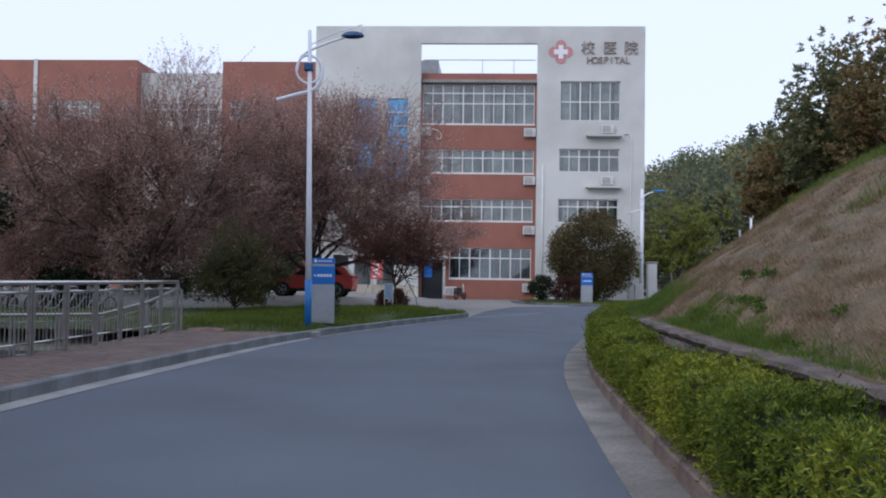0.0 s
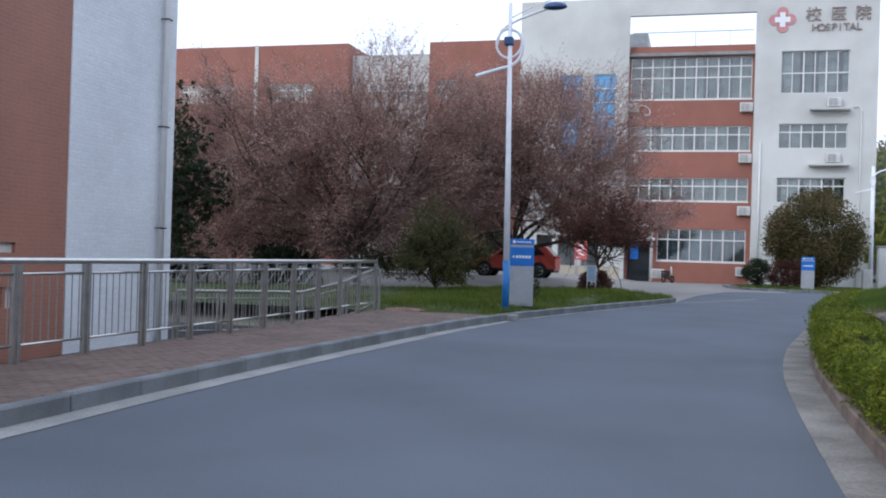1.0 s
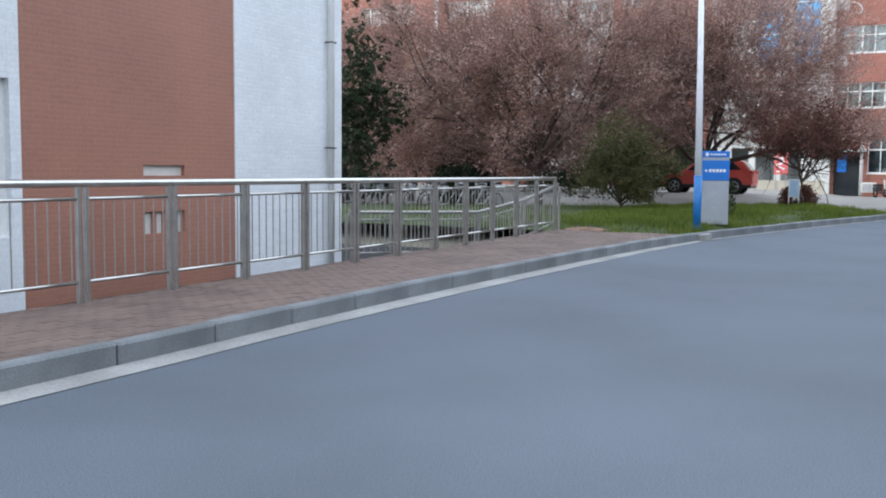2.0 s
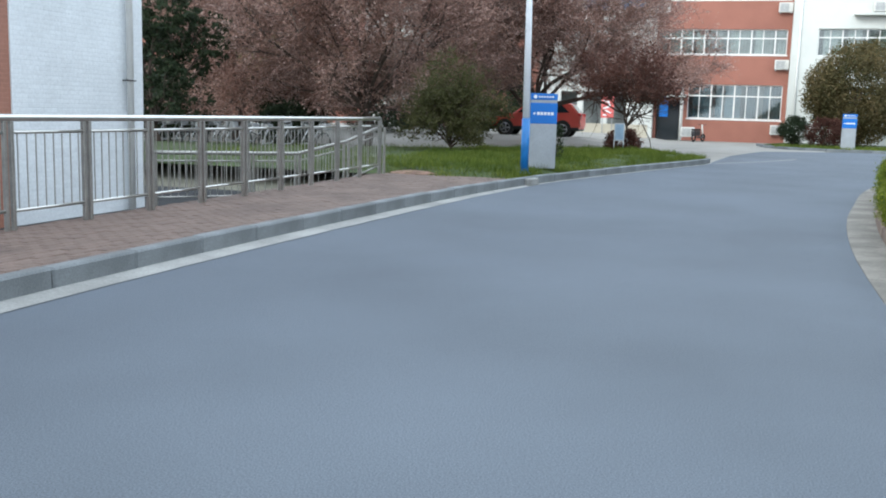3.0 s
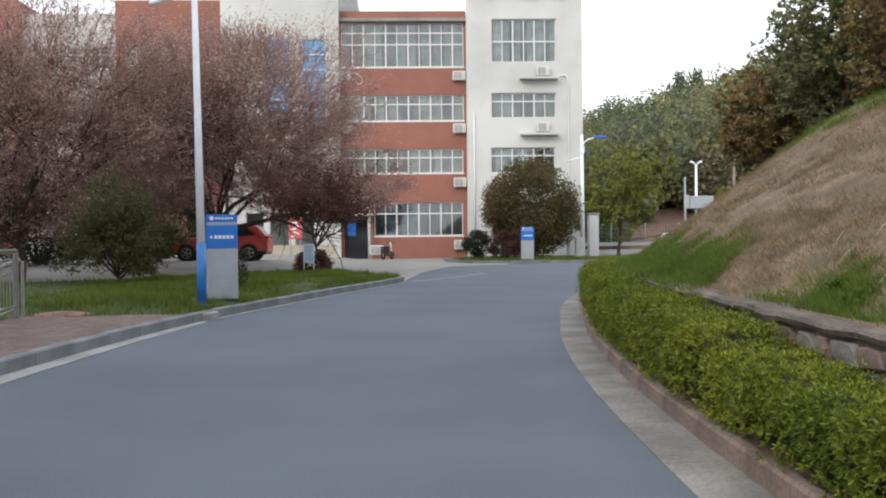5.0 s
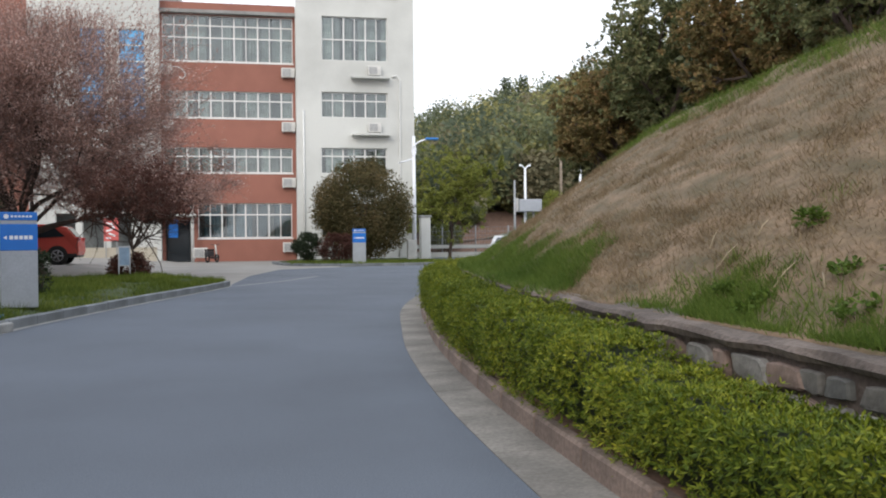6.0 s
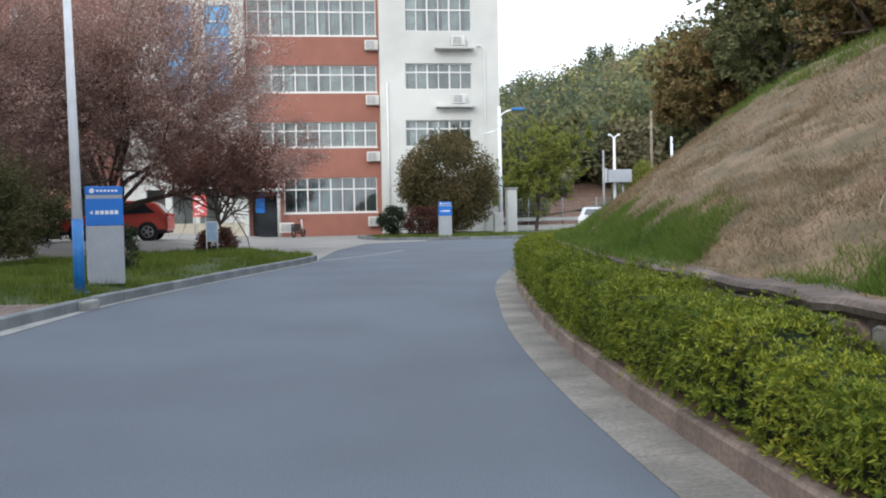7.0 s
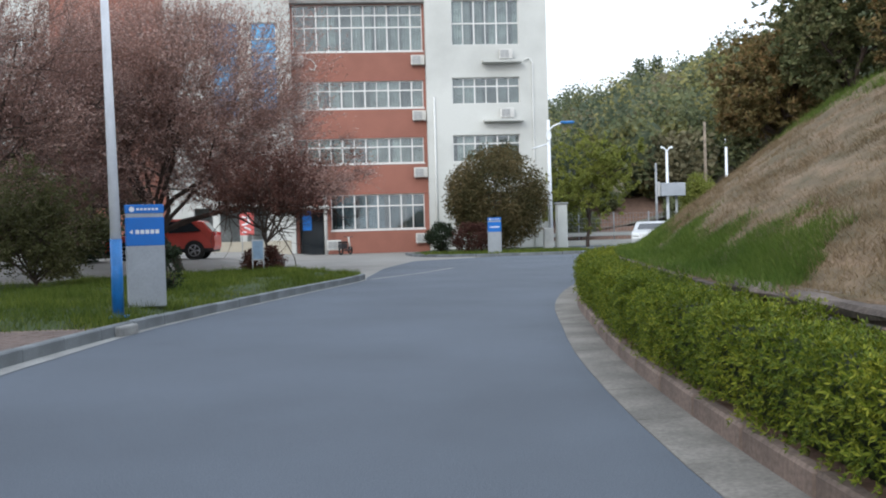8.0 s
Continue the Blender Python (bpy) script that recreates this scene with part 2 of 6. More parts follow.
BARK = material("dark_bark", (0.07, 0.05, 0.04), 0.95, 0, 0.3, 6, 40, 0.5)
STONE = material("rubble_stone", (0.2, 0.19, 0.175), 0.9, 0, 0.4, 3, 25, 0.5, random_piece=0.35)
STONE_PALE = material("pale_rubble_stone", (0.46, 0.47, 0.46), 0.85, 0, 0.3, 4, 25, 0.3, random_piece=0.15)
STONE_DARK = material("dark_rubble_stone", (0.13, 0.13, 0.125), 0.9, 0, 0.35, 4, 25, 0.5, random_piece=0.2)
STONE_RED = material("reddish_rubble_stone", (0.19, 0.138, 0.115), 0.9, 0, 0.4, 3, 25, 0.5, random_piece=0.3)
MORTAR = material("dark_mortar", (0.12, 0.095, 0.082), 0.95, 0, 0.4, 4, 30, 0.5)
CAP = material("wall_cap_cement", (0.14, 0.112, 0.096), 0.95, 0, 0.45, 2, 25, 0.7)
CAR_RED = material("red_car_paint", (0.55, 0.085, 0.065), 0.25, 0, 0.05, 2, 30, 0)
CAR_WHITE = material("white_car_paint", (0.5, 0.51, 0.52), 0.3, 0, 0.05, 2, 30, 0)
DARK_GLASS = material("dark_car_glass", (0.02, 0.025, 0.03), 0.08, 0, 0.1, 2, 20, 0)
RUBBER = material("black_rubber", (0.02, 0.02, 0.02), 0.8, 0, 0.2, 5, 50, 0.1)
ALLOY = material("wheel_alloy", (0.4, 0.4, 0.42), 0.35, 0.8, 0.1, 5, 50, 0)
RED_LAMP = material("red_lamp_lens", (0.45, 0.02, 0.02), 0.2, 0, 0.05, 5, 50, 0)
DARK_METAL = material("dark_metal", (0.05, 0.05, 0.055), 0.5, 0.4, 0.2, 5, 50, 0.05)
GREY_METAL = material("grey_metal", (0.35, 0.36, 0.37), 0.5, 0.3, 0.15, 3, 40, 0.05)
AC_WHITE = material("air_conditioner_white", (0.62, 0.61, 0.58), 0.5, 0, 0.12, 3, 30, 0)
CREAM = material("cream_plaster", (0.5, 0.45, 0.36), 0.85, 0, 0.12, 0.8, 20, 0.1)
WOOD = material("weathered_pole_wood", (0.26, 0.21, 0.16), 0.9, 0, 0.3, 5, 50, 0.3)

PLUM = leaf_material("plum_leaves", ((0.14, 0.072, 0.054), (0.29, 0.165, 0.13), (0.46, 0.305, 0.255), (0.72, 0.58, 0.53)), 0.6, 0.45)
PLUM_DARK = leaf_material("dark_plum_leaves", ((0.045, 0.02, 0.017), (0.1, 0.045, 0.034), (0.17, 0.08, 0.06)))
HEDGE_LEAF = leaf_material("hedge_leaves", ((0.032, 0.054, 0.009), (0.09, 0.13, 0.013), (0.2, 0.23, 0.022), (0.44, 0.42, 0.05)), 0.6, 0.25)
DOME_LEAF = leaf_material("osmanthus_leaves", ((0.035, 0.044, 0.018), (0.105, 0.09, 0.038), (0.23, 0.165, 0.085)))
GREEN_LEAF = leaf_material("fresh_green_leaves", ((0.1, 0.125, 0.028), (0.21, 0.235, 0.05), (0.36, 0.35, 0.085)))
# evergreen foliage; on the hedge core the dark tone stands in for shade
DARK_LEAF = leaf_material("evergreen_leaves_and_hedge_shade", ((0.014, 0.022, 0.014), (0.035, 0.05, 0.026), (0.06, 0.075, 0.038)))
RUST_LEAF = leaf_material("rusty_green_leaves", ((0.075, 0.082, 0.036), (0.2, 0.16, 0.065), (0.4, 0.245, 0.115)), patch=1.3)
BANK_LEAF = leaf_material("bank_tree_leaves", ((0.065, 0.088, 0.042), (0.155, 0.175, 0.078), (0.32, 0.285, 0.14)), patch=1.1)
# far leaf colours, lightened and dulled so that distance haze is in the paint
WOODS = [leaf_material("hazed_hill_leaves_" + w, c) for w, c in (("deep", ((0.085, 0.11, 0.075), (0.12, 0.145, 0.09), (0.165, 0.185, 0.11))), ("green", ((0.12, 0.15, 0.08), (0.17, 0.19, 0.095), (0.23, 0.235, 0.12))), ("yellow", ((0.18, 0.19, 0.08), (0.27, 0.26, 0.1), (0.36, 0.32, 0.14))), ("olive", ((0.15, 0.145, 0.09), (0.21, 0.19, 0.11), (0.28, 0.235, 0.15))))]
STALK = material("pale_dead_stalk", (0.36, 0.29, 0.19), 0.9, 0, 0.2, 4, 40, 0)
TWIG = material("pale_twig", (0.2, 0.135, 0.12), 0.9, 0, 0.3, 3, 30, 0)
EMBLEM = material("faded_red_emblem", (0.55, 0.25, 0.25), 0.6, 0, 0.1, 2, 30, 0)
STRAW = leaf_material("dry_grass_blades", ((0.1, 0.07, 0.036), (0.225, 0.165, 0.098), (0.38, 0.295, 0.185)), 0.8, 0.35, 2.2, (1.3, 0.35, 1.3))
WEED = leaf_material("weed_blades", ((0.05, 0.09, 0.016), (0.1, 0.155, 0.026), (0.2, 0.24, 0.055)), 0.7)
WEED_LEAF = leaf_material("broad_weed_leaves", ((0.045, 0.08, 0.015), (0.09, 0.145, 0.024), (0.17, 0.22, 0.04)), 0.6)
SHAGGY_LEAF = leaf_material("shaggy_bush_leaves", ((0.04, 0.045, 0.018), (0.085, 0.088, 0.032), (0.15, 0.13, 0.06)))
LAWN_GRASS = leaf_material("lawn_grass_blades", ((0.04, 0.066, 0.012), (0.095, 0.135, 0.02), (0.25, 0.265, 0.05)), 0.7)

# ---- lines of the plan ----
LEFT = smooth_line([(-1.75, -40), (-1.6, -16), (-1.36, -9.4), (-1.36, -7), (-1.26, -4.4), (-1.09, -1.6), (-0.83, 2.0), (-0.27, 5.8), (0.56, 9.2), (1.62, 13.2), (2.8, 17.4), (2.96, 18.5)])
RIGHT = smooth_line([(4.6, -40), (4.64, -14), (4.66, -10), (4.69, -7), (4.74, -4.5), (4.86, -1.7), (5.22, 1.9), (5.62, 4.3), (6.07, 7.3), (6.7, 10), (7.5, 12.7), (8.6, 15.5), (10.2, 18.5), (12.5, 21.5), (16, 24.5), (22, 27), (60, 32)])
LEFT, RIGHT = resampled(LEFT, 0.5), resampled(RIGHT, 0.5)

# ---- ground and surfaces ----
def ground_sheet():
    """One sheet to the horizon, with the sunken yard behind the fence."""
    xs = np.unique(np.r_[-3000, -600, -150, -60, np.arange(-40, -3.4, 2.0), -3.42, -3.38, np.arange(-2, 40, 3.0), 60, 150, 600, 3000])
    ys = np.unique(np.r_[-3000, -600, -150, -60, np.arange(-40, 4, 2.0), 4.5, 6.5, 9.5, np.arange(12, 60, 4.0), 90, 150, 600, 3000])
    vs, fs = [], []
    for y in ys:
        for x in xs:
            low = -0.34 if x < -3.4 and y < 4.6 and x > -45 and y > -45 else -0.025
            vs.append((x, y, low))
    w = len(xs)
    for j in range(len(ys) - 1):
        for i in range(w - 1):
            fs.append((j * w + i, j * w + i + 1, (j + 1) * w + i + 1, (j + 1) * w + i))
    return tagged(pile("ground", vs, fs, EARTH), "bare trodden earth ground reaching the horizon", "ground", kind="structure")


ground_sheet()
bm = bmesh.new()
yard = [[bm.verts.new((x, y, -0.33)) for x in (-30, -20, -12, -7, -3.41)] for y in (-25, -12, -4, 1, 4.4)]
for r0, r1 in zip(yard, yard[1:]):
    for j in range(4):
        bm.faces.new((r0[j], r0[j + 1], r1[j + 1], r1[j]))
single("yard", bm, YARD, "asphalt of the sunken yard behind the fence, with its shade painted in", "yard", "structure")

bm = bmesh.new()
n_side = 160
la, ra = resampled(np.vstack([LEFT, [(3.0, 19.5), (3.6, 26), (5, 33), (9, 36.2), (40, 37)]]), 0.1), resampled(RIGHT, 0.1)
la, ra = la[np.linspace(0, len(la) - 1, n_side).astype(int)], ra[np.linspace(0, len(ra) - 1, n_side).astype(int)]
ribbon(bm, la, ra, 0.0, 0.0)
single("road", bm, ASPHALT, "worn grey asphalt road bending past a hedge", "road", "structure")

bm = bmesh.new()
xs, ys = np.linspace(-45, 8, 20), np.linspace(13.0, 52, 20)
def plaza_rise(x, y):
    """The forecourt climbs a little towards the entrance."""
    return 0.4 * float(np.interp(x, [-3.5, -1.0], [1, 0])) * float(np.interp(y, [25, 31], [0, 1]))


v = [[bm.verts.new((x, y, plaza_rise(x, y) - 0.006)) for x in xs] for y in ys]
for j in range(19):
    for i in range(19):
        bm.faces.new((v[j][i], v[j][i + 1], v[j + 1][i + 1], v[j + 1][i]))
box(bm, 8.0, 40, 36.8, 52, -0.1, -0.006)
single("plaza", bm, PLAZA, "pale concrete forecourt in front of the building", "pavement", "structure")

# gutter strips
bm = bmesh.new()
near_left = LEFT[LEFT[:, 1] > -30]
strip = np.interp(near_left[:, 1], [-30, 0, 3.5, 6, 20], [0.28, 0.26, 0.2, 0.09, 0.06]) + np.array([0.02 * noise.noise(Vector((0, y * 1.7, 0.3))) for y in near_left[:, 1]])
ribbon(bm, near_left, near_left + normals(near_left) * strip[:, None], 0.012, 0.006)
single("gutter", bm, CONCRETE, "narrow pale concrete gutter strip along the kerb", "gutter", "structure")
near_right = RIGHT[(RIGHT[:, 1] > -30) & (RIGHT[:, 0] < 16)]
gutter = tagged(new("gutter_right"), "stained concrete gutter slabs beside the hedge kerb", "gutter", kind="structure")
inner, outer = offset(resampled(near_right, 1.2), -0.04), offset(resampled(near_right, 1.2), 0.34)
for k in range(len(inner) - 1):
    gap = 0.004 / np.linalg.norm(inner[k + 1] - inner[k])
    bm = bmesh.new()
    top, low = [], []
    for line, z in ((inner, 0.006), (outer, 0.02)):
        for f in (gap, 1 - gap):
            x, y = line[k] * (1 - f) + line[k + 1] * f
            top.append(bm.verts.new((x, y, z)))
            low.append(bm.verts.new((x, y, z - 0.07)))
    for i, j in ((0, 1), (1, 3), (3, 2), (2, 0)):
        bm.faces.new((top[i], low[i], low[j], top[j]))
    bm.faces.new((top[0], top[1], top[3], top[2]))
    bmesh.ops.recalc_face_normals(bm, faces=bm.faces[:])
    part("slab", bm, GUTTER, gutter)


def kerb_run(name, line, inner, width, height, mat, label):
    """Kerb stones end to end; each is a piece."""
    kerb = tagged(new(name), label, "kerb", kind="structure")
    pts = resampled(line, 1.0)
    for a, b in zip(pts, pts[1:]):
        d = np.linalg.norm(b - a)
        bm = bmesh.new()
        rounded(bm, 0.006, d - 0.006, 0, width, -0.1, height, 0.018, 1)
        ob = part("kerb_stone", bm, mat, kerb)
        ang = math.degrees(math.atan2(b[1] - a[1], b[0] - a[0]))
        ob.matrix_basis = pose(a[0], a[1], random.uniform(-0.006, 0.006), 0, 0, ang + random.uniform(-0.3, 0.3)) @ (Matrix.Identity(4) if inner else Matrix.Translation((0, -width, 0)))
    return kerb


LK = LEFT[LEFT[:, 1] > -20]
kerb_run("kerb_left", LK, True, 0.14, 0.165, KERB, "grey granite kerb stones along the pavement")
RK = offset(near_right[near_right[:, 1] > -18], 0.34)
kerb_run("kerb_right", RK, False, 0.1, 0.16, KERB_SOILED, "low stained concrete kerb under the hedge")
# the tip of the grass island
BACK = [(2.96, 18.5), (2.88, 19.5), (2.4, 20.8), (0.9, 22.6), (-1.5, 22.4), (-4, 19.8), (-6.5, 17.4), (-9, 15.8), (-20, 12.5)]
tip = smooth_line(BACK, 2)
kerb_run("kerb_island", tip, True, 0.14, 0.12, KERB, "grey kerb stones round the grass island")
far = smooth_line([(5.2, 44), (5.4, 40.5), (6.2, 38.2), (8, 36.8), (12, 36.6), (14, 37.6), (14.6, 42)], 2)
kerb_run("kerb_far", far, False, 0.14, 0.13, KERB, "pale kerb round the planting bed of the building")

# concrete drain inlet that breaks the kerb
spot = LEFT[int(np.argmin(np.abs(LEFT[:, 1] - 5.6)))]
bm = bmesh.new()
rounded(bm, -0.06, 0.09, -0.28, 0.28, -0.05, 0.14, 0.03, 2)
box(bm, 0.086, 0.093, -0.18, 0.18, 0.02, 0.07)
inlet = single("drain_inlet", bm, CONCRETE, "pale worn concrete drain inlet set before the kerb", "drain")
inlet.matrix_basis = pose(spot[0], spot[1], 0, 0, 0, -11)

# soil under the hedge
bm = bmesh.new()
ribbon(bm, offset(near_right, 0.43), offset(near_right, 1.2), 0.135, 0.15)
single("soil_strip", bm, SOIL, "reddish bare soil strip under the hedge", "soil", "structure")

# lawn of the island, a little higher away from the kerb
def lawn_span(y):
    """Western and eastern limit of the lawn at y."""
    east = float(np.interp(y, LEFT[:, 1], LEFT[:, 0])) if y < 18.5 else float(np.interp(y, [18.5, 19.5, 20.8, 22.6], [2.96, 2.88, 2.4, 0.9]))
    west = float(np.interp(y, [5.1, 5.6, 12.5, 15.8, 17.4, 19.8, 22.4, 22.6], [-3.1, -20, -20, -9, -6.5, -4, -1.5, 0.8]))
    return west + 0.12, east - 0.12


def lawn_height(x, y):
    west, east = lawn_span(y)
    k = min(1.0, max(0.0, min(east - x, (x - west) * 2, (y - 5.1) * 1.2, (22.7 - y) * 0.9) / 1.1))
    return 0.1 + 0.13 * k * k * (3 - 2 * k)


vs, fs = [], []
lawn_rows = np.linspace(5.12, 22.58, 60)
for y in lawn_rows:
    west, east = lawn_span(y)
    for k in range(31):
        x = east - (east - west) * (k / 30) ** 1.8
        vs.append((x, y, lawn_height(x, y)))
for j in range(59):
    for k in range(30):
        fs.append((j * 31 + k + 1, j * 31 + k, (j + 1) * 31 + k, (j + 1) * 31 + k + 1))
tagged(pile("lawn", vs, fs, LAWN), "rough green lawn of the roadside island", "lawn", kind="structure")
bm = bmesh.new()
bm.faces.new([bm.verts.new((x, y, 0.1)) for x, y in [(5.4, 44), (5.6, 40.5), (6.4, 38.4), (8, 37), (12, 36.8), (13.8, 37.8), (14.4, 42), (14.4, 49.9), (7, 49.9)]])
bmesh.ops.triangulate(bm, faces=bm.faces[:])
single("planting_bed", bm, LAWN, "planting bed with thin grass before the building", "planting bed", "structure")

# bare reddish soil between the fence end and the lawn
vs, fs = [], []
for j in range(7):
    for i in range(9):
        a, r = 2 * math.pi * i / 8, j / 6
        vs.append((-2.75 + 0.55 * r * math.cos(a) * (1 + 0.15 * math.sin(3 * a)), 5.35 + 0.4 * r * math.sin(a), 0.135 + 0.06 * (1 - r * r)))
for j in range(6):
    for i in range(8):
        fs.append((j * 9 + i, j * 9 + i + 1, (j + 1) * 9 + i + 1, (j + 1) * 9 + i))
tagged(pile("soil_patch", vs, fs, SOIL), "bare reddish soil between fence and lawn", "soil", kind="structure")

# pavement bed
bm = bmesh.new()
pl = resampled(LEFT[(LEFT[:, 1] > -30) & (LEFT[:, 1] < 6.2)], 0.5)
a = offset(pl, -0.13)
b = np.stack([np.full(len(pl), -3.4), np.minimum(pl[:, 1], 5.2)], 1)
ribbon(bm, b, a, 0.12, 0.12)
vv = [bm.verts.new((-3.4, y, z)) for y in (-30, 5.2) for z in (-0.5, 0.12)]
bm.faces.new((vv[0], vv[1], vv[3], vv[2]))
pavement = single("pavement", bm, PAVER_BED, "reddish clay-paved pavement beside the kerb", "pavement", "structure")

# ---- earth bank behind the hedge ----
WALL_OFF, WALL_TOP, SLOPE = 1.12, 0.8, 0.74
foot = resampled(offset(RIGHT[(RIGHT[:, 1] > -34)], WALL_OFF + 0.12), 0.5)
foot_n = normals(foot)


CREST_S, CREST_Z = [0, 30, 36, 40, 50, 57, 70, 120], [3.9, 3.85, 3.75, 3.6, 3.35, 2.8, 2.3, 2.0]


def bank_height(s, d):
    """Height over the foot line at s metres along it and d metres out from it."""
    crest = np.interp(s, CREST_S, CREST_Z)
    z = WALL_TOP + 0.03 + SLOPE * np.maximum(d - 0.18, 0)
    over = np.maximum(z - crest, 0)
    return np.where(z > crest, crest + 0.12 * over, z) - 0.25 * (d < -0.0005)


ds = np.r_[-0.001, 0, 0.18, np.arange(0.4, 7, 0.16), 7.5, 8, 9, 10, 12, 15, 20, 28]
vs, fs = [], []
fine_foot = resampled(foot, 0.2)
fine_n, step = normals(fine_foot), 0.5 * (len(foot) - 1) / (len(fine_foot) - 1)
for i, (p, nrm) in enumerate(zip(fine_foot, fine_n)):
    for d in ds:
        q = p + nrm * d
        lump = 0.03 * noise.noise(Vector((d * 1.6, q[1] * 0.5, 0.4))) + 0.04 * noise.noise(Vector((d * 3.3, q[1] * 1.3, 2.4))) if 0.3 < d < 9 else 0
        vs.append((q[0], q[1], float(bank_height(i * step, d)) + lump))
w = len(ds)
for i in range(len(fine_foot) - 1):
    for j in range(w - 1):
        fs.append((i * w + j, i * w + j + 1, (i + 1) * w + j + 1, (i + 1) * w + j))
bank = tagged(pile("bank", vs, fs, BANK), "steep earth bank covered in dry straw-coloured grass", "bank", kind="structure")
for poly in bank.data.polygons:
    poly.use_smooth = True

# ---- main building ----
def wall_cells(bm, x0, x1, z0, z1, y0, y1, holes):
    """A wall slab with openings right through it."""
    gx = sorted({x0, x1, *[h[0] for h in holes], *[h[1] for h in holes]})
    gz = sorted({z0, z1, *[h[2] for h in holes], *[h[3] for h in holes]})
    for a, b in zip(gx, gx[1:]):
        for c, d in zip(gz, gz[1:]):
            mx, mz = (a + b) / 2, (c + d) / 2
            if not any(h[0] < mx < h[1] and h[2] < mz < h[3] for h in holes):
                box(bm, a, b, y0, y1, c, d)
    bmesh.ops.remove_doubles(bm, verts=bm.verts[:], dist=1e-4)
    seen = {}
    for f in bm.faces:
        seen.setdefault(tuple(round(k, 3) for k in f.calc_center_median()), []).append(f)
    bmesh.ops.delete(bm, geom=[f for fs in seen.values() if len(fs) > 1 for f in fs], context="FACES_ONLY")


def window(x0, x1, z0, z1, y, cols, splits, parent, curtains=0.6, sill=True, name="window", glass=None, deep=0.9, cloth=None):
    """A framed window with a pane in every field, curtains and a dim room behind."""
    glass = glass or GLASS
    win = new(name)
    win.parent = parent
    win.location = ((x0 + x1) / 2, y, z0)
    hw, h = (x1 - x0) / 2, z1 - z0
    levels = [0.0, *[s - z0 for s in splits], h]
    xs = np.linspace(-hw, hw, cols + 1)
    bm = bmesh.new()
    t = 0.035
    for i, x in enumerate(xs):
        k = 0.05 if i in (0, cols) else (0.045 if i % 2 == 0 else 0.028)
        a, b = (max(x - k, -hw), min(x + k, hw))
        box(bm, a, b, -0.03, t, 0, h)
    for i, z in enumerate(levels):
        k = 0.05 if i in (0, len(levels) - 1) else 0.04
        box(bm, -hw, hw, -0.034, t + 0.004, max(z - k, 0), min(z + k, h))
    part("window_frame", bm, FRAME, win)
    for c, d in zip(levels, levels[1:]):
        bm = bmesh.new()
        box(bm, 0, xs[1] - xs[0], -0.004, 0.004, 0, d - c)
        me = mesh_of("pane", bm, glass)
        for a in xs[:-1]:
            p = new("pane", me)
            p.parent, p.location = win, (a, 0.012, c)
            p.visible_shadow = False
    if sill:
        bm = bmesh.new()
        box(bm, -hw - 0.05, hw + 0.05, -0.14, 0.0, -0.09, -0.004)
        part("window_sill", bm, FRAME, win)
    for a, b in zip(xs, xs[1:]):
        if random.random() < curtains:
            bm = bmesh.new()
            w0 = random.uniform(0.5, 1.0) * (b - a)
            n = 7
            o = random.choice((0, (b - a) - w0))
            va = [bm.verts.new((a + o + w0 * i / n, 0.2 + 0.03 * (i % 2), 0.02)) for i in range(n + 1)]
            vb = [bm.verts.new((a + o + w0 * i / n, 0.2 + 0.03 * (i % 2), h - 0.02)) for i in range(n + 1)]
            for i in range(n):
                bm.faces.new((va[i], va[i + 1], vb[i + 1], vb[i]))
            part("curtain", bm, cloth or CURTAIN, win)
    bm = bmesh.new()
    box(bm, -hw, hw, 0.1, deep, 0, h)
    bm.faces.remove([f for f in bm.faces if abs(f.calc_center_median().y - 0.1) < 1e-4][0])
    part("room_recess", bm, ROOM, win)
    return win


hospital = thing("hospital_building", "white and red four-storey hospital building with an open roof portal", "building")
FY = 50.0
right_windows = [(8.5, 12.65, 12.57, 15.33), (8.45, 12.62, 8.98, 10.58), (8.4, 12.55, 5.45, 7.07), (8.4, 12.55, 1.45, 3.6)]
blue_windows = [(-3.66, -2.12, 8.28, 14.08), (-5.95, -4.41, 8.28, 14.08)]
bm = bmesh.new()
wall_cells(bm, 6.88, 14.35, 0, 19.2, FY, FY + 0.35, right_windows)
box(bm, 14.0, 14.35, FY + 0.35, FY + 16, 0, 16.4)
box(bm, 6.88, 7.2, FY + 0.35, FY + 16, 0, 15.9)
part("wall", bm, RENDER_WHITE, hospital)
bm = bmesh.new()
wall_cells(bm, -8.78, -1.3, 0, 19.2, FY, FY + 0.35, blue_windows + [(-7.6, -2.6, 0.0, 3.0)])
box(bm, -8.78, -8.4, FY + 0.35, FY + 16, 0, 16.4)
box(bm, -1.62, -1.3, FY + 0.35, FY + 16, 0, 15.9)
part("wall", bm, RENDER_WHITE, hospital)
bm = bmesh.new()
box(bm, -1.3, 6.88, FY + 0.003, FY + 0.347, 17.98, 19.197)
part("portal_beam", bm, RENDER_WHITE, hospital)
mid_windows = [(-1.2, 6.74, 12.42, 15.25), (-1.2, 6.72, 8.93, 10.58), (-1.2, 6.66, 5.53, 7.08), (0.84, 6.6, 1.46, 3.62)]
MY = 50.8
bm = bmesh.new()
wall_cells(bm, -1.3, 6.88, 0, 16.03, MY, MY + 0.3, mid_windows + [(-1.1, 0.4, 0.0, 2.6)])
part("wall", bm, RENDER_RED, hospital, "red tiled wall between the white wings")
bm = bmesh.new()
box(bm, -8.4, 14.0, FY + 0.36, FY + 16, 15.3, 15.5)
part("roof", bm, CONCRETE, hospital)
bm = bmesh.new()
